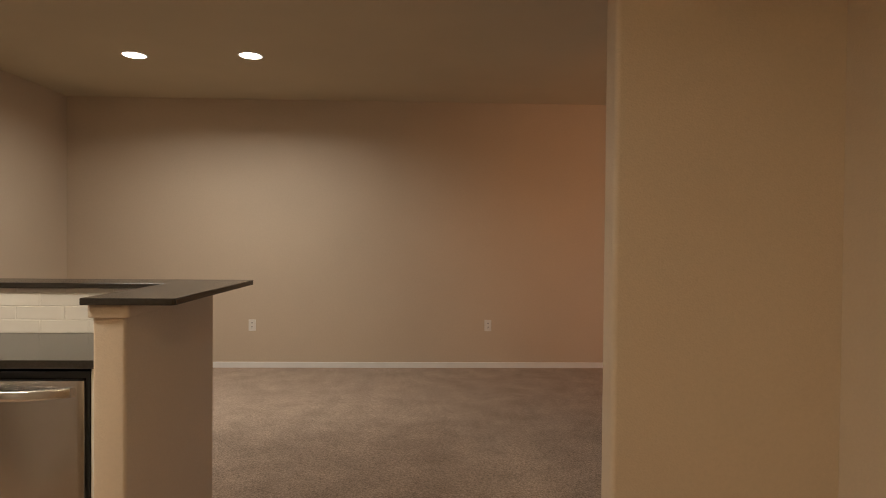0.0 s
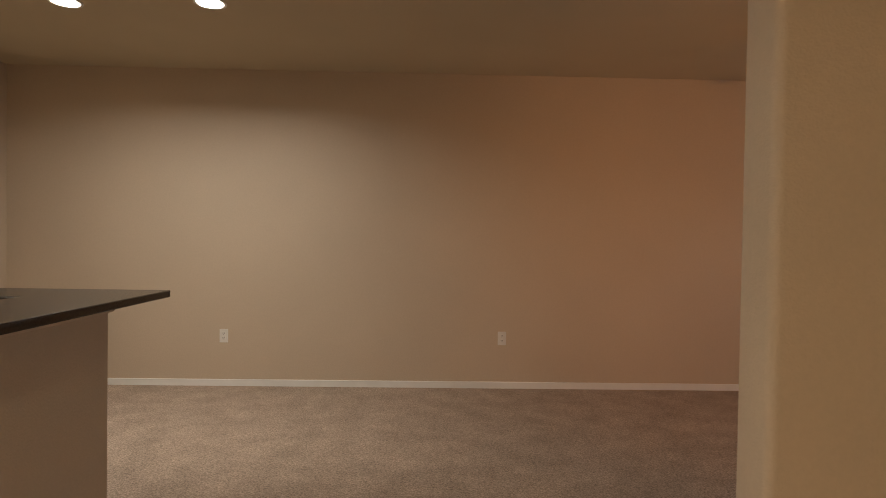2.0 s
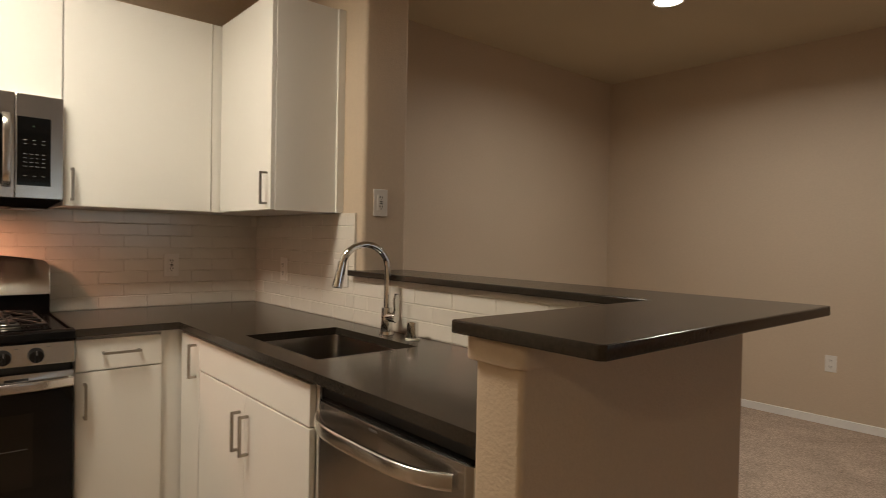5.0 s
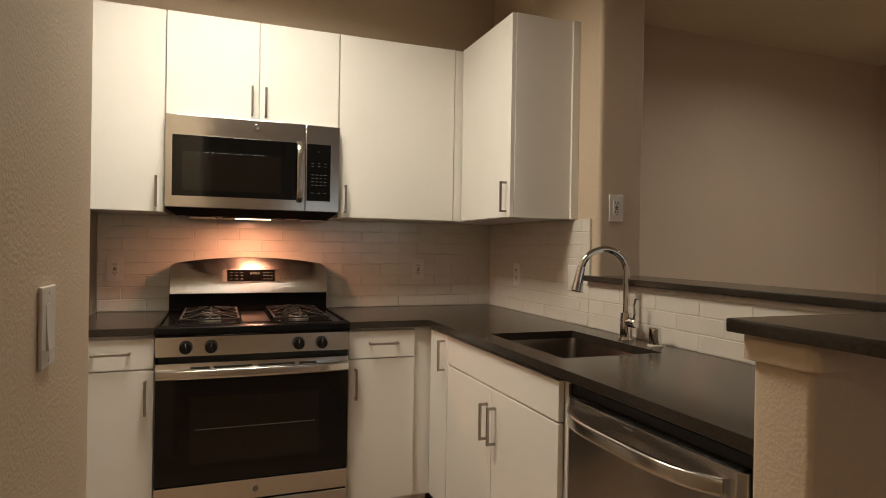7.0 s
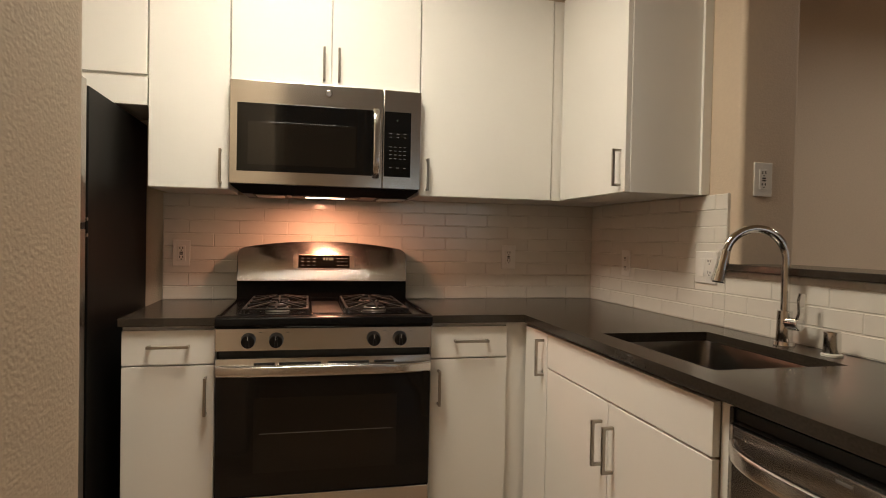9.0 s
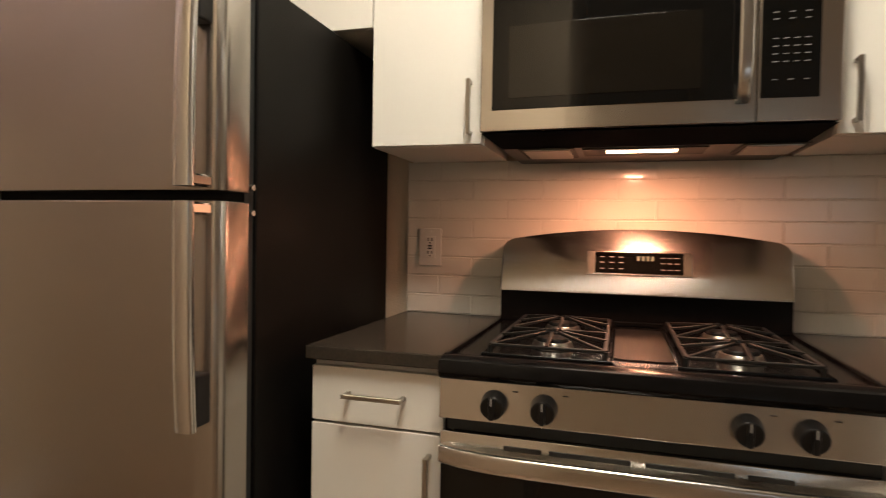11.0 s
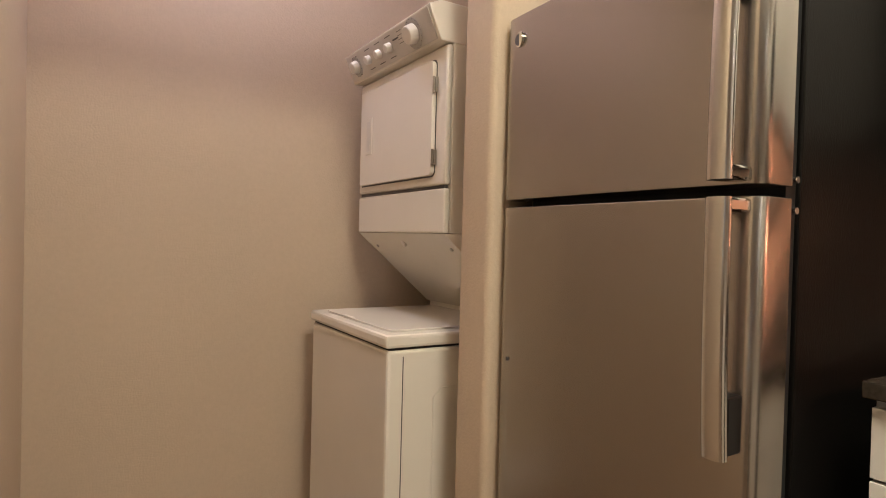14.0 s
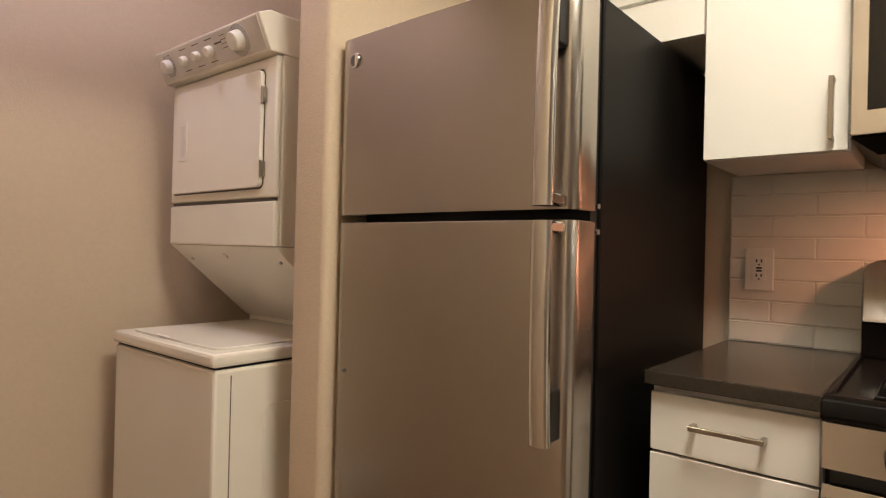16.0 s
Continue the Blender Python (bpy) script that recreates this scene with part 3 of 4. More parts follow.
part("slab", top, QUARTZ, wt, smooth=False)
bt = thing("bar_top", (2.5, 1.8, 1.1), "raised L-shaped dark quartz bar top", "bar top")
part("slab", prism([(1.025, 1.700), (2.433, 1.700), (2.433, 1.047), (2.733, 1.047), (2.743, 1.057), (2.743, 1.962), (1.0755, 1.962), (1.0755, 1.7415), (1.025, 1.7415)], 1.1155, 1.139, bev=0.003), QUARTZ, bt)

# sink and tap
sk = thing("sink", (1.37, 1.41, 0.7), "undermounted stainless steel single-bowl sink", "sink")
b = bmesh.new()
levels = [(0.0, 0.0, CB), (0.004, 0.02, CB - 0.02), (0.010, 0.03, 0.72), (0.03, 0.05, 0.70), (0.20, 0.03, 0.697)]
rings = []
for inset, r, z in levels:
    o = rounded(SX0 - 0.008 + inset, SX1 + 0.008 - inset, SY0 - 0.008 + min(inset, 0.15), SY1 + 0.008 - min(inset, 0.15), {k: 0.03 + r * 0.3 for k in ("sw", "se", "ne", "nw")})
    rings.append([b.verts.new((x, y, z)) for x, y in o])
for r0, r1 in zip(rings, rings[1:]):
    for i in range(len(r0)):
        b.faces.new((r0[i], r0[(i + 1) % len(r0)], r1[(i + 1) % len(r0)], r1[i]))
b.faces.new(rings[-1])
bmesh.ops.solidify(b, geom=b.faces[:], thickness=-0.0015)
part("bowl", b, SINKST, sk)
part("drain", rod((1.375, 1.42, 0.6985), (1.375, 1.42, 0.702), 0.04, 0.036, 24), CHROME, sk)
tp = thing("kitchen_tap", (1.345, 1.672, CT), "chrome gooseneck kitchen tap with pull-down spray", "tap")
TX, TY = 1.36, 1.672
part("base", merge(rod((TX, TY, CT), (TX, TY, CT + 0.010), 0.029, 0.027, 24), rod((TX, TY, CT + 0.010), (TX, TY, CT + 0.10), 0.0225, 0.0205, 24)), CHROME, tp)
neck = [(TX, TY, CT + 0.10), (TX, TY, CT + 0.16), (TX, TY, CT + 0.25)]
for i in range(1, 15):
    a = radians(180 * i / 14 * 0.94)
    neck.append((TX - 0.02 * (1 - math.cos(a)), TY - 0.088 + 0.088 * math.cos(a), CT + 0.25 + 0.088 * math.sin(a)))
part("neck", sweep(neck, ring(0.0125, 24), (1, 0, 0)), CHROME, tp)
e = Vector(neck[-1])
part("spray_head", merge(rod(e + Vector((0, 0, 0.006)), e + Vector((-0.001, -0.012, -0.05)), 0.0145, 0.0175), rod(e + Vector((-0.001, -0.012, -0.05)), e + Vector((-0.002, -0.020, -0.085)), 0.0175, 0.0205)), CHROME, tp)
part("spray_face", rod(e + Vector((-0.002, -0.020, -0.085)), e + Vector((-0.002, -0.0205, -0.088)), 0.017), BLACKPL, tp)
lv = part("lever", merge(rod((TX, TY, CT + 0.065), (TX + 0.055, TY + 0.004, CT + 0.065), 0.018, 0.018, 20, 0.003),
                         sweep([(TX + 0.045, TY + 0.003, CT + 0.07), (TX + 0.055, TY + 0.004, CT + 0.10), (TX + 0.052, TY + 0.004, CT + 0.135), (TX + 0.058, TY + 0.004, CT + 0.155)], lens(0.010, 0.022), (1, 0, 0))), CHROME, tp)
# Air gap cap standing beside the tap.
sd = thing("air_gap_cap", (1.53, 1.665, CT), "chrome cylindrical air gap cap beside the tap", "sink fitting")
part("flange", rod((1.53, 1.665, CT), (1.53, 1.665, CT + 0.006), 0.026, seg=24, bev=0.001), PLASTIC, sd)
part("cap", rod((1.53, 1.665, CT + 0.006), (1.53, 1.665, CT + 0.066), 0.0215, 0.0205, 24, 0.003), CHROME, sd)

# ---- dishwasher ----
dw = thing("dishwasher", (2.1, 1.4, 0), "stainless steel dishwasher with curved bar handle", "dishwasher")
DX0, DX1 = 1.775, 2.405
part("body", box(DX0 + 0.004, DX1 - 0.004, 1.185, 1.70, 0.09, 0.868), BLACKPL, dw)
part("side_gasket", merge(box(DX0, DX0 + 0.012, 1.160, 1.184, 0.10, 0.872), box(DX1 - 0.012, DX1, 1.160, 1.184, 0.10, 0.872), box(DX0 + 0.0125, DX1 - 0.0125, 1.165, 1.184, 0.848, 0.872)), GASKET, dw)
door = prism([(DX0 + 0.013, 1.184), (DX0 + 0.013, 1.150), (DX0 + 0.03, 1.143), (2.09, 1.138), (DX1 - 0.03, 1.143), (DX1 - 0.013, 1.150), (DX1 - 0.013, 1.184)], 0.11, 0.842, bev=0.003)
dd = part("door", door, STEELV, dw)
part("control_strip", box(DX0 + 0.02, DX1 - 0.02, 1.148, 1.183, 0.8425, 0.8475, 0.001), BLACKGL, dw)
n = 18
hp = [(DX0 + 0.05 + (DX1 - DX0 - 0.10) * i / n, 1.136 - 0.052 * (1 - (2 * i / n - 1) ** 4) - 0.006, 0.806) for i in range(n + 1)]
part("handle", sweep(hp, lens(0.034, 0.018), (0, 0, 1)), STEEL, dd, "curved stainless bar handle")
for i in range(4):
    part("vent_slot", box(DX0 + 0.035, DX0 + 0.085, 1.1425, 1.1475, 0.824 + i * 0.0045, 0.8265 + i * 0.0045), DARKHOLE, dd)
part("badge", box(2.05, 2.08, 1.1365, 1.1395, 0.828, 0.833, 0.0005), DARKPRINT, dd)
part("toe_panel", box(DX0 + 0.01, DX1 - 0.01, 1.21, 1.23, 0.0, 0.0895), BLACKPL, dw)
ep = thing("end_filler", (2.43, 1.4, 0), "white filler strip between dishwasher and half wall", "cabinet")
part("strip", box(2.407, 2.4535, 1.165, 1.72, 0.0, CB - 0.0005, 0.001), CAB, ep)

# ---- range ----
rg = thing("gas_range", (0.35, 0.381, 0), "stainless and black freestanding gas range", "range")
R0, R1 = 0.003, 0.759
part("body", box(0.02, 0.640, R0, R1, 0.03, 0.885), BLACKSD, rg)
part("cooktop", prism([(0.055, 0.890), (0.055, 0.925), (0.10, 0.918), (0.62, 0.918), (0.665, 0.925), (0.690, 0.918), (0.697, 0.895), (0.690, 0.883), (0.64, 0.8855)], R0 - 0.002, R1 + 0.002, "y", 0.004), BLACKEN, rg, "black enamel cooktop")
for y0 in (R0, R1 - 0.012):
    part("side_rim", box(0.07, 0.66, y0, y0 + 0.012, 0.9182, 0.926, 0.003), BLACKEN, rg)
cp = part("control_panel", prism([(0.640, 0.804), (0.686, 0.804), (0.682, 0.882), (0.640, 0.882)], R0, R1, "y", 0.002), STEEL, rg, "brushed stainless control panel")
for y in (0.112, 0.205, 0.545, 0.640):
    kb = part("knob", merge(rod((0.680, y, 0.842), (0.712, y, 0.838), 0.026, 0.022, 24, 0.003), box(0.700, 0.718, y - 0.005, y + 0.005, 0.818, 0.860, 0.002)), BLACKPL, cp, "black control knob")
    part("pointer", box(0.7175, 0.7188, y - 0.001, y + 0.001, 0.845, 0.859), PRINT, kb)
    for dz in (-0.024, 0.024):
        part("mark", box(0.6805, 0.6845, y + 0.034, y + 0.044, 0.842 + dz, 0.844 + dz), DARKPRINT, cp)
part("vent_gap", box(0.640, 0.660, R0 + 0.01, R1 - 0.01, 0.776, 0.7995), GASKET, rg)
od = part("oven_door", box(0.642, 0.672, R0, R1, 0.291, 0.712, 0.003), BLACKGL, rg, "black glass oven door")
trim = part("top_trim", prism([(0.642, 0.7125), (0.676, 0.7125), (0.680, 0.735), (0.672, 0.775), (0.642, 0.775)], R0, R1, "y", 0.002), STEEL, od, "stainless door trim with vent slots")
for y0, y1 in ((0.13, 0.20), (0.215, 0.36), (0.385, 0.53), (0.55, 0.62)):
    part("vent_slot", box(0.668, 0.6795, y0, y1, 0.752, 0.760, 0.0), DARKHOLE, od)
hp = [(0.690 + 0.030 * (1 - (2 * i / n - 1) ** 6), R0 + 0.008 + (R1 - R0 - 0.016) * i / n, 0.738) for i in range(n + 1)]
part("handle", sweep(hp, lens(0.036, 0.022), (0, 0, 1)), STEEL, od, "broad stainless oven handle")
part("handle_foot", merge(box(0.672, 0.694, R0 + 0.002, R0 + 0.022, 0.722, 0.754, 0.003), box(0.672, 0.694, R1 - 0.022, R1 - 0.002, 0.722, 0.754, 0.003)), STEEL, od)
part("window", box(0.670, 0.6728, 0.13, 0.635, 0.37, 0.635, 0.0008), SCREEN, od, "dark meshed oven window")
part("rack_line", box(0.6725, 0.6732, 0.15, 0.62, 0.507, 0.510), DARKPRINT, od)
lt = part("lower_trim", box(0.642, 0.676, R0, R1, 0.210, 0.289, 0.003), STEEL, od)
part("badge", rod((0.676, 0.381, 0.249), (0.6785, 0.381, 0.249), 0.017, seg=24, bev=0.0008), CHROME, od)
part("badge_disc", rod((0.6785, 0.381, 0.249), (0.679, 0.381, 0.249), 0.0125, seg=24), DARKPRINT, od)
dr = part("warming_drawer", box(0.645, 0.674, R0, R1, 0.04, 0.203, 0.003), STEEL, rg)
part("grip_recess", box(0.6735, 0.6748, 0.30, 0.46, 0.165, 0.190), DARKHOLE, dr)
# backguard with an arched top
arch = [(R0 + 0.004, 1.005), (R0 + 0.002, 1.125), (R0 + 0.012, 1.143)]
arch += [(R0 + 0.03 + (R1 - R0 - 0.06) * i / 16, 1.153 + 0.030 * (1 - (2 * i / 16 - 1) ** 2)) for i in range(17)]
arch += [(R1 - 0.012, 1.143), (R1 - 0.002, 1.125), (R1 - 0.004, 1.005)]
bm = prism(arch, 0.025, 0.122, "x", 0.004)
for v in bm.verts:
    if v.co.x > 0.08:
        v.co.x -= (v.co.z - 1.005) * 0.42
part("backguard", bm, STEEL, rg, "arched stainless backguard")
part("backguard_base", box(0.022, 0.100, R0 + 0.004, R1 - 0.004, 0.905, 1.0045, 0.002), BLACKEN, rg)
tilt = Matrix.Translation((0.0875, 0.381, 1.09)) @ Matrix.Rotation(radians(-22.8), 4, "Y")


def on_guard(b):
    b.transform(tilt)
    return b


part("display_bezel", on_guard(box(-0.003, 0.0025, -0.136, 0.136, -0.036, 0.036, 0.002)), STEEL, rg)
dp = part("display", on_guard(box(0.001, 0.0035, -0.114, 0.114, -0.031, 0.031, 0.001)), BLACKGL, rg, "black glass clock display")
part("clock_digits", on_guard(merge(*[box(0.0036, 0.0040, -0.004 + 0.012 * i, 0.004 + 0.012 * i, 0.006, 0.020) for i in range(4)])), LEDGREEN, dp)
for row in (-0.018, 0.0, 0.016):
    for col in (-0.095, -0.07, -0.045, 0.062, 0.08, 0.098):
        part("key", on_guard(box(0.0036, 0.0041, col - 0.006, col + 0.006, row - 0.0015, row + 0.0015)), DIMPRINT, dp)
part("cooktop_bridge", prism(rounded(0.16, 0.57, 0.318, 0.447, {k: 0.03 for k in ("sw", "se", "ne", "nw")}), 0.9175, 0.921, bev=0.002), BLACKSD, rg)
for y0 in (0.072, 0.442):
    part("burner_well", sweep([(0.115, y0, 0.9195), (0.615, y0, 0.9195), (0.615, y0 + 0.251, 0.9195), (0.115, y0 + 0.251, 0.9195), (0.115, y0, 0.9195)], ring(0.004, 8), (0, 0, 1)), BLACKEN, rg)
part("backguard_lip", box(0.098, 0.106, R0 + 0.004, R1 - 0.004, 0.918, 0.932, 0.003), BLACKEN, rg)
# grates and burners
for y0 in (0.085, 0.455):
    y1 = y0 + 0.225
    x0, x1 = 0.13, 0.60
    z = 0.954

    def br(p, q, r=0.0052):
        return sweep([p, q], lens(0.0065, 0.009, 8), (0, 0, 1))
    fr = []
    for xa, xb in ((x0, x1),):
        fr += [br((xa, y0, z - 0.016), (xb, y0, z - 0.016)), br((xa, y1, z - 0.016), (xb, y1, z - 0.016)),
               br((xa, y0, z - 0.016), (xa, y1, z - 0.016)), br((xb, y0, z - 0.016), (xb, y1, z - 0.016)), br(((xa + xb) / 2, y0, z - 0.016), ((xa + xb) / 2, y1, z - 0.016))]
    for cx in (0.245, 0.485):
        cy = (y0 + y1) / 2
        for k in range(4):
            a = radians(45 + 90 * k)
            ex, ey = cx + math.copysign(0.113, math.cos(a)), cy + math.copysign(0.112, math.sin(a))
            fr.append(br((ex, ey, z - 0.016), (cx + 0.02 * math.cos(a), cy + 0.02 * math.sin(a), z)))
        fr += [br((cx - 0.117, cy, z - 0.014), (cx - 0.02, cy, z)), br((cx + 0.117, cy, z - 0.014), (cx + 0.02, cy, z)),
               br((cx, y0, z - 0.014), (cx, cy - 0.02, z)), br((cx, y1, z - 0.014), (cx, cy + 0.02, z))]
    for xx in (x0, (x0 + x1) / 2, x1):
        for yy in (y0, y1):
            fr.append(rod((xx, yy, 0.9185), (xx, yy, z - 0.016), 0.006, seg=8))
    part("grate", merge(*fr), IRON, rg, "black cast iron burner grate")
    for cx in (0.245, 0.485):
        cy = (y0 + y1) / 2
        bh = part("burner", rod((cx, cy, 0.9185), (cx, cy, 0.934), 0.046, 0.040, 24, 0.002), SINKST, rg, "metal burner ring")
        part("burner_cap", rod((cx, cy, 0.934), (cx, cy, 0.942), 0.036, 0.034, 24, 0.002), IRON, bh)

# ---- microwave ----
mw = thing("microwave", (0.2, 0.381, 1.4), "stainless over-the-range microwave with black glass door", "microwave")
M0, M1, MB, MT = 0.003, 0.759, 1.405, 1.812
part("body", box(0.003, 0.345, M0, M1, MB, MT - 0.001, 0.002), STEEL, mw)


def bow(y):
    return 0.388 + 0.012 * (1 - ((y - 0.381) / 0.378) ** 2)


MDIV = 0.600


def curved(y0, y1, z0, z1, back, lift, bev=0.002):
    yy = [y0 + (y1 - y0) * i / 12 for i in range(13)]
    return prism([(bow(y) + lift, y) for y in yy] + [(back, y1), (back, y0)], z0, z1, bev=bev)


md = part("door", curved(M0, MDIV - 0.0015, MB + 0.002, MT - 0.002, 0.346, 0.0), STEEL, mw, "stainless framed door")
part("window_glass", curved(0.032, MDIV - 0.012, 1.456, 1.722, 0.36, 0.0025, 0.001), BLACKGL, md)
part("window_mesh", curved(0.072, 0.490, 1.482, 1.650, 0.36, 0.0034, 0.0003), SCREEN, md)
part("badge", rod((bow(0.381), 0.381, 1.775), (bow(0.381) + 0.003, 0.381, 1.775), 0.015, seg=24, bev=0.0008), CHROME, md)
part("badge_disc", rod((bow(0.381) + 0.003, 0.381, 1.775), (bow(0.381) + 0.0035, 0.381, 1.775), 0.011, seg=24), DARKPRINT, md)
hp = [(bow(0.57) + 0.002 + 0.030 * (1 - (2 * i / n - 1) ** 6), 0.572, 1.452 + 0.272 * i / n) for i in range(n + 1)]
part("handle", sweep(hp, lens(0.028, 0.016), (0, 1, 0)), STEEL, md, "vertical stainless handle")
mp_ = part("control_section", curved(MDIV + 0.0015, M1, MB + 0.002, MT - 0.002, 0.346, 0.0), STEEL, mw)
kp = part("keypad", curved(0.606, 0.717, 1.456, 1.722, 0.36, 0.0025, 0.001), BLACKGL, mp_, "black glass keypad")
for z, cols in ((1.632, 3), (1.618, 3), (1.578, 4), (1.562, 4), (1.546, 4), (1.530, 4), (1.493, 3)):
    for k in range(cols):
        y = 0.632 + 0.060 * k / (cols - 1)
        part("key", box(bow(y) + 0.0024, bow(y) + 0.0031, y - 0.0055, y + 0.0055, z - 0.0011, z + 0.0011), DIMPRINT, kp)
part("clock", box(bow(0.67) + 0.0024, bow(0.67) + 0.0031, 0.650, 0.662, 1.684, 1.690), LEDGREEN, kp)
under = prism([(0.03, 1.372), (0.33, 1.372), (0.375, 1.4045), (0.004, 1.4045)], M0 + 0.0, M1 - 0.0, "y")
for v in under.verts:
    if v.co.z < 1.39:
        v.co.y = 0.381 + (v.co.y - 0.381) * 0.88
part("underside", under, BLACKPL, mw, "dark vented underside")
part("lamp_recess", box(0.20, 0.318, 0.24, 0.52, 1.368, 1.3715), DARKHOLE, mw)
part("lamp_lens", box(0.275, 0.305, 0.295, 0.455, 1.3635, 1.3675, 0.001), HOODLIT, mw, "glowing hood lamp lens")
for y in (0.10, 0.60):
    part("filter_frame", box(0.165, 0.335, y - 0.012, y + 0.122, 1.3690, 1.3716, 0.001), DARKHOLE, mw)
    part("filter", box(0.18, 0.325, y, y + 0.11, 1.3655, 1.3715, 0.001), SINKST, mw, "metal grease filter")

# ---- fridge ----
FRN, FRS, FRX = -0.372, -1.045, 0.864
fg = thing("refrigerator", (0.4, -0.7, 0), "stainless top-freezer refrigerator with black sides", "refrigerator")
FT, FGAP0, FGAP1 = 1.682, 1.215, 1.234
part("case", box(0.03, 0.735, FRS + 0.006, FRN - 0.004, 0.03, FT - 0.012, 0.004), BLACKSD, fg, "black textured case")
part("gasket", box(0.7355, 0.765, FRS + 0.012, FRN - 0.012, 0.10, FT - 0.02), GASKET, fg)
for nm, z0, z1 in (("fridge_door", 0.08, FGAP0), ("freezer_door", FGAP1, FT)):
    yy = [FRS + (FRN - FRS) * i / 24 for i in range(25)]
    w = (FRN - FRS) / 2
    R = 0.026
    prof = [(0.766, FRS)] + [(FRX - 0.008 - R + R * math.sin(a), FRS + R - R * math.cos(a)) for a in (radians(90 * k / 8) for k in range(8))]
    prof += [(FRX - 0.008 * abs((y - (FRS + FRN) / 2) / w) ** 2, y) for y in yy if FRS + R <= y <= FRN - R]
    prof += [(FRX - 0.008 - R + R * math.cos(a), FRN - R + R * math.sin(a)) for a in (radians(90 * k / 8) for k in range(1, 9))] + [(0.766, FRN)]
    d = part(nm, prism(prof, z0, z1, bev=0.0025), STEELV, fg, "brushed stainless door")
    hy = FRN - 0.038
    n = 20
    base, way, length = (FGAP0 - 0.004, -1, 0.415) if nm == "fridge_door" else (FGAP1 + 0.004, 1, 0.40)
    hp = [(FRX + 0.042 - 0.010 * (i / n) ** 3, hy, base + way * length * i / n) for i in range(n + 1)]
    e0, e1 = base + way * (length - 0.10), base + way * (length - 0.005)
    ends = ((min(base, base + way * 0.024), max(base, base + way * 0.024)), (min(e0, e1), max(e0, e1)))
    h = part("handle", sweep(hp, lens(0.042, 0.024, 32, 2.4), (0, 1, 0)), STEEL, d, "long bowed stainless handle")
    part("handle_foot", box(FRX - 0.02, hp[0][0] + 0.004, hy - 0.0215, hy + 0.0215, *ends[0], 0.005), CHROME, h)
    part("handle_foot", box(FRX - 0.03, hp[-1][0] - 0.004, hy - 0.018, hy + 0.018, *ends[1], 0.004), BLACKPL, h)
for z in (FGAP0 - 0.02, FGAP1 + 0.012):
    part("screw", rod((0.752, FRN - 0.012, z), (0.752, FRN + 0.001, z), 0.006, seg=12, bev=0.001), CHROME, fg)
bx = FRX - 0.0045
part("badge", rod((bx - 0.004, FRS + 0.062, 1.622), (bx + 0.003, FRS + 0.060, 1.622), 0.019, seg=24, bev=0.0008), CHROME, fg, "round maker badge")
part("badge_disc", rod((bx + 0.003, FRS + 0.060, 1.622), (bx + 0.0035, FRS + 0.060, 1.622), 0.0145, seg=24), DARKPRINT, fg)
part("plug", rod((bx - 0.004, FRS + 0.045, 0.842), (bx + 0.001, FRS + 0.045, 0.842), 0.005, seg=12), DARKPRINT, fg)
part("foot_grille", box(0.70, 0.80, FRS + 0.01, FRN - 0.01, 0.0, 0.075, 0.002), BLACKPL, fg)

# ---- stacked washer and dryer ----
WS0, WS1 = -1.938, -1.310
ws = thing("stacked_washer_dryer", (0.7, -1.63, 0), "white stacked laundry unit, dryer above top-loading washer", "washer dryer")
part("washer_body", box(0.36, 1.035, WS0, WS1, 0.02, 0.818, 0.010, 2), BISQUE, ws)
part("corner_seam", box(0.985, 0.988, WS1 - 0.0005, WS1 + 0.0008, 0.03, 0.80), DARKPRINT, ws)
part("side_panel_emboss", sweep([(0.42, WS1 + 0.0002, 0.70), (0.86, WS1 + 0.0002, 0.70), (0.885, WS1 + 0.0002, 0.675), (0.885, WS1 + 0.0002, 0.05)], ring(0.002, 6), (0, 1, 0)), BISQUE, ws)
# Solid near-black strip: the gap's shade is put into its colour.
part("shadow_gap", box(0.38, 1.028, WS0 + 0.008, WS1 - 0.008, 0.818, 0.824), GASKET, ws)
wt_ = part("washer_top", box(0.36, 1.043, WS0 - 0.006, WS1 + 0.004, 0.824, 0.862, 0.010, 2), BISQUE, ws)
lid = part("lid", prism(rounded(0.52, 1.005, WS0 + 0.05, WS1 - 0.05, {k: 0.03 for k in ("sw", "se", "ne", "nw")}), 0.8622, 0.8685, bev=0.002), BISQUE, wt_)
part("lid_grip", box(0.992, 1.008, (WS0 + WS1) / 2 - 0.10, (WS0 + WS1) / 2 - 0.02, 0.8662, 0.8694, 0.001), PANELGR, lid)
DF = 0.868
D0, D1 = WS0 + 0.008, WS1 + 0.004
part("dryer_body", box(0.30, DF - 0.02, D0, D1, 1.15, 1.80, 0.006), BISQUE, ws)
face = part("dryer_front", box(DF - 0.0195, DF, D0, D1, 1.292, 1.700, 0.008, 2), BISQUE, ws)
DD0, DD1 = D0 + 0.035, D1 - 0.060
part("door_gap", prism(rounded(DD0 - 0.004, DD1 + 0.004, 1.318, 1.668, {"se": 0.02, "ne": 0.02}), DF - 0.001, DF + 0.0012, "x"), DARKPRINT, ws)
ddr = part("dryer_door", prism(rounded(DD0, DD1, 1.322, 1.664, {"se": 0.018, "ne": 0.018, "sw": 0.006, "nw": 0.006}), DF, DF + 0.014, "x", 0.003), BISQUE, ws)
part("door_grip", box(DF + 0.0135, DF + 0.018, DD0 + 0.055, DD0 + 0.105, 1.43, 1.56, 0.002), BISQUE, ddr)
part("grip_recess", box(DF + 0.0175, DF + 0.0185, DD0 + 0.066, DD0 + 0.094, 1.442, 1.548), PANELGR, ddr)
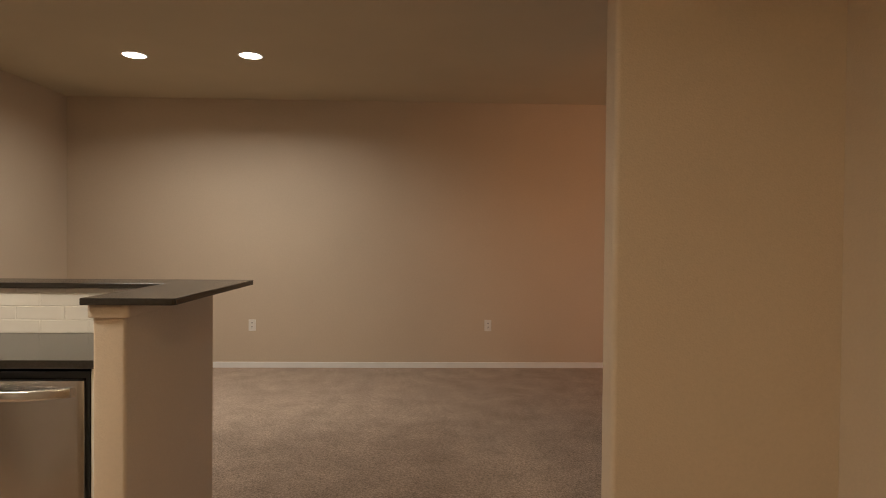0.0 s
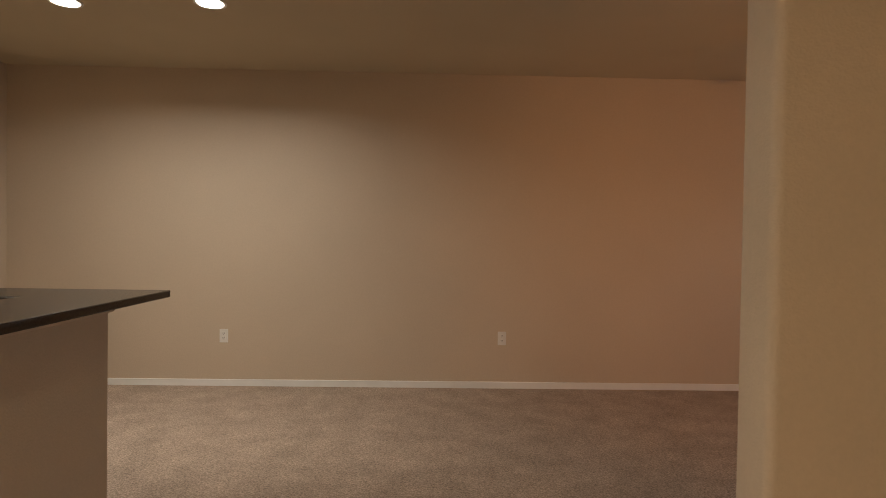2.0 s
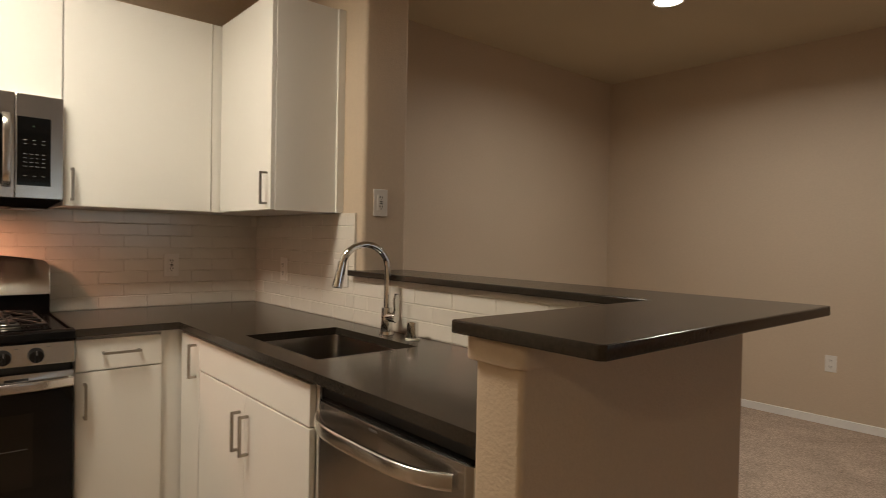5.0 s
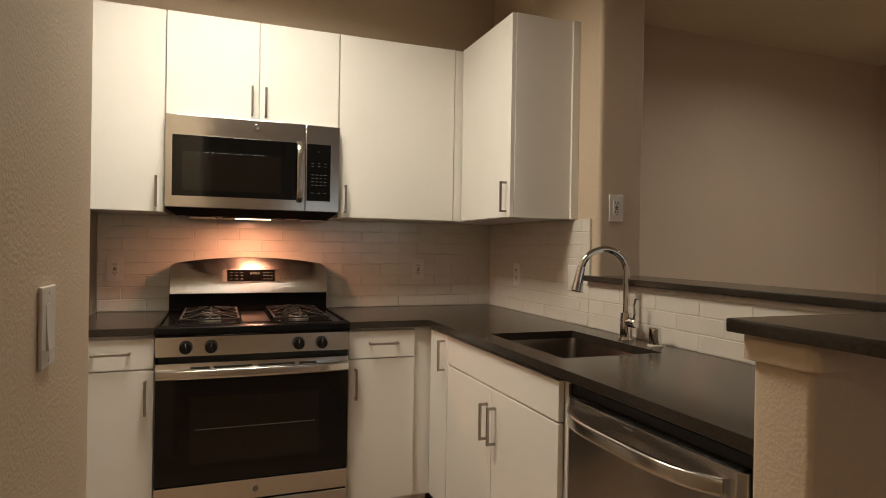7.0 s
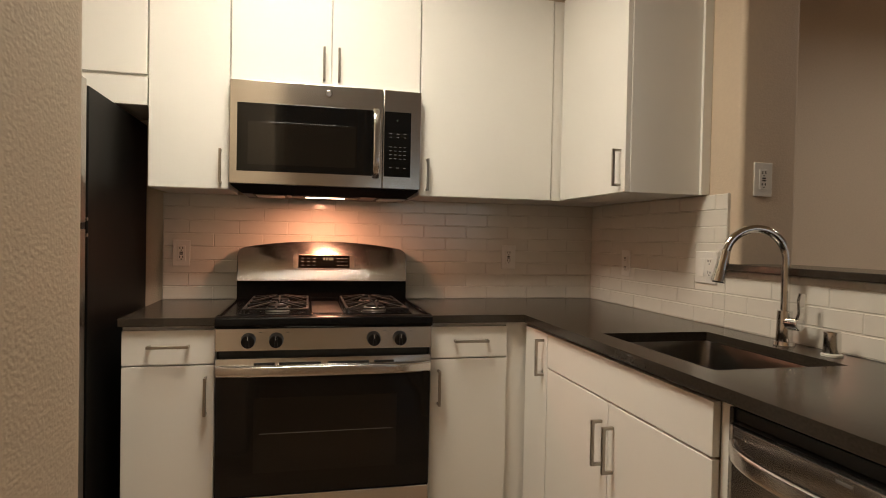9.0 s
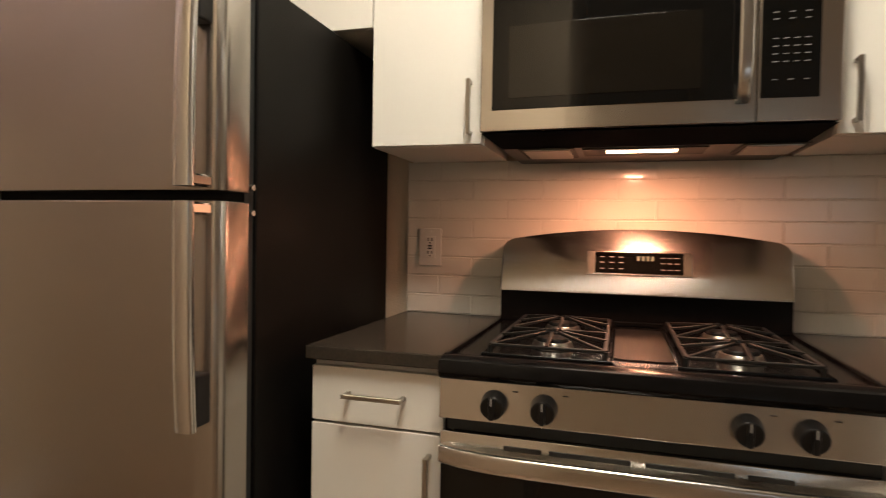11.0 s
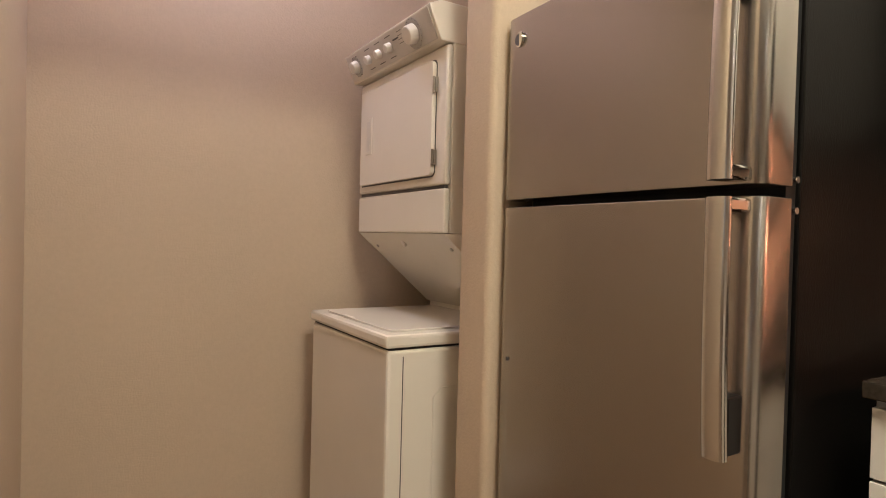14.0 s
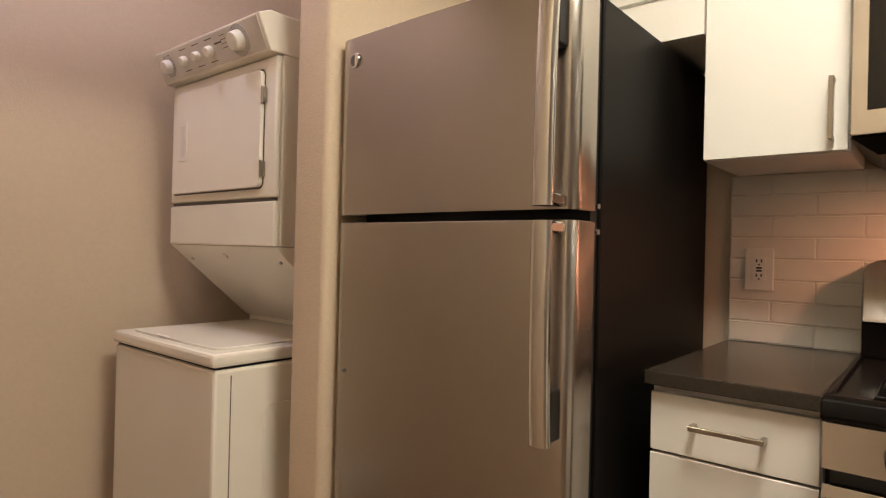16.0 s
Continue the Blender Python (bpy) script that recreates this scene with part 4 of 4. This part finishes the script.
for z in (1.375, 1.59):
    part("hinge", merge(box(DF + 0.001, DF + 0.010, DD1 + 0.001, DD1 + 0.012, z - 0.022, z + 0.022, 0.001), rod((DF + 0.012, DD1 + 0.004, z - 0.024), (DF + 0.012, DD1 + 0.004, z + 0.024), 0.004, seg=10)), NICKEL, ddr)
lowp = part("lower_panel", box(DF - 0.0195, DF, D0, D1, 1.150, 1.282, 0.006, 2), BISQUE, ws)
part("panel_gap", box(DF - 0.018, DF - 0.006, D0 + 0.01, D1 - 0.01, 1.2825, 1.2915), DARKPRINT, ws)
part("sloped_base", prism([(DF - 0.004, 1.149), (0.32, 1.149), (0.32, 0.885), (0.56, 0.885)], D0 + 0.002, D1 - 0.002, "y", 0.003), BISQUE, ws)
part("stand", box(0.32, 0.55, D0 + 0.01, D1 - 0.01, 0.8625, 0.8845), BISQUE, ws)
for y in (D0 + 0.06, D1 - 0.04):
    part("screw", rod((DF - 0.06, y, 1.105), (DF - 0.052, y, 1.100), 0.006, seg=10), PRINT, ws)
part("latch", rod((DF - 0.045, D0 + 0.30, 1.118), (DF - 0.037, D0 + 0.30, 1.113), 0.012, seg=14), PANELGR, ws)
con = part("console", prism([(0.40, 1.702), (DF + 0.026, 1.702), (DF + 0.068, 1.798), (DF + 0.03, 1.816), (0.40, 1.816)], D0 - 0.004, D1 + 0.004, "y", 0.004), BISQUE, ws)
slope = Matrix.Translation((DF + 0.0480, (D0 + D1) / 2, 1.750)) @ Matrix.Rotation(radians(23.6), 4, "Y")


def on_console(b):
    b.transform(slope)
    return b


W = (D1 - D0) / 2
part("fascia", on_console(box(-0.001, 0.0018, -W + 0.008, W - 0.008, -0.046, 0.046, 0.001)), PANELGR, con, "grey printed control fascia")
for y, r, dpt in ((-W + 0.075, 0.024, 0.026), (-W + 0.185, 0.016, 0.022), (-W + 0.265, 0.016, 0.022), (-W + 0.345, 0.017, 0.024), (W - 0.12, 0.031, 0.030)):
    if r > 0.02:
        part("dial_ring", on_console(rod((0.001, y, 0), (0.003, y, 0), r * 1.5, seg=28)), PRINT, con)
        for k in range(16):
            a = 2 * math.pi * k / 16
            part("tick", on_console(box(0.0028, 0.0034, y + r * 1.36 * math.cos(a) - 0.0012, y + r * 1.36 * math.cos(a) + 0.0012, r * 1.36 * math.sin(a) - 0.0012, r * 1.36 * math.sin(a) + 0.0012)), DARKPRINT, con)
    kb = part("knob", on_console(rod((0.0025, y, 0), (dpt, y, 0), r, r * 0.84, 24, 0.003)), PLASTIC, con)
    for dz in (-0.032, 0.034):
        part("legend", on_console(box(0.0018, 0.0023, y - 0.020, y + 0.020, dz - 0.0014, dz + 0.0014)), DARKPRINT, con)
part("badge", on_console(box(0.0018, 0.0026, 0.06, 0.10, 0.012, 0.017)), DARKPRINT, con)
for k in range(4):
    part("legend", on_console(box(0.0018, 0.0023, W - 0.215, W - 0.185, 0.03 - k * 0.012, 0.032 - k * 0.012)), DARKPRINT, con)

# ---- backsplash tiles ----
ROW, LEN, GAP = 0.0588, 0.212, 0.0017


def tiled(name, axis, a0, a1, z0, z1, plane, label, skip=None):
    """Running-bond tiles on a wall; axis: y for the wall facing +x, x for the wall facing -y."""
    if axis == "y":
        grout = box(plane, plane + 0.0105, a0, a1, z0, z1)
    else:
        grout = box(a0, a1, plane - 0.0105, plane, z0, z1)
    t = solid(name, grout, GROUT, label, "backsplash")
    cache = {}
    rows = max(1, math.ceil((z1 - z0) / ROW - 0.2))
    for r in range(rows):
        b0, b1 = z0 + r * ROW, min(z0 + (r + 1) * ROW, z1)
        if b1 - b0 < 0.012:
            continue
        x = a0 - (LEN / 2 if r % 2 else 0)
        while x < a1:
            p, q = max(x, a0), min(x + LEN, a1)
            x += LEN
            if q - p < 0.012:
                continue
            key = (round(q - p, 4), round(b1 - b0, 4))
            if key not in cache:
                w, h = q - p - GAP, b1 - b0 - GAP
                b = tile_bm(0.008, w, h) if axis == "y" else tile_bm(w, 0.008, h)
                cache[key] = mesh_of("tile", b, TILE)
            ob = new("tile", cache[key])
            j = random.uniform(-0.0004, 0.0004)
            if axis == "y":
                ob.location = (plane + 0.0082 + j, (p + q) / 2, (b0 + b1) / 2)
                ob.rotation_euler = (0, random.uniform(-0.006, 0.006), random.uniform(-0.006, 0.006))
            else:
                ob.location = ((p + q) / 2, plane - 0.0082 + j, (b0 + b1) / 2)
                ob.rotation_euler = (random.uniform(-0.006, 0.006), 0, random.uniform(-0.006, 0.006))
            ob.parent = t


tiled("backsplash_west", "y", -0.314, 1.7405, CT, UB - 0.001, 0.0, "glossy off-white subway tile behind the range")
tiled("backsplash_north", "x", 0.0125, 1.03, CT + 0.0003, UB - 0.001, KN, "glossy off-white subway tile beside the sink")
tiled("backsplash_bar", "x", 1.031, 2.454, CT + 0.0003, 1.115, KN, "glossy off-white subway tile below the bar")

# ---- kitchen floor planks ----
fl = solid("floor_kitchen", merge(box(0.0, 2.565, YS, 1.0845, -0.011, -0.004), box(2.5655, 5.0, -3.2, 1.1645, -0.011, -0.004)), VINYL, "brown wood-look vinyl floor", "floor")
cache = {}
PW, PL = 0.18, 1.2
for region in ((0.55, 2.565, YS, 1.24), (2.565, 5.0, -3.2, 1.1645)):
    x = region[0]
    k = 0
    while x < region[1] - 0.001:
        q = min(x + PW, region[1])
        y = region[2] - random.uniform(0, PL)
        while y < region[3]:
            p0, p1 = max(y, region[2]), min(y + PL, region[3])
            y += PL
            if p1 - p0 > 0.02:
                key = (round(q - x, 3), round(p1 - p0, 3))
                if key not in cache:
                    cache[key] = mesh_of("plank", box(-(q - x) / 2 + 0.0006, (q - x) / 2 - 0.0006, -(p1 - p0) / 2 + 0.0006, (p1 - p0) / 2 - 0.0006, -0.002, 0.002, 0.0006, 1), VINYL)
                ob = new("plank", cache[key])
                ob.location = ((x + q) / 2, (p0 + p1) / 2, -0.002)
                ob.parent = fl
        x = q
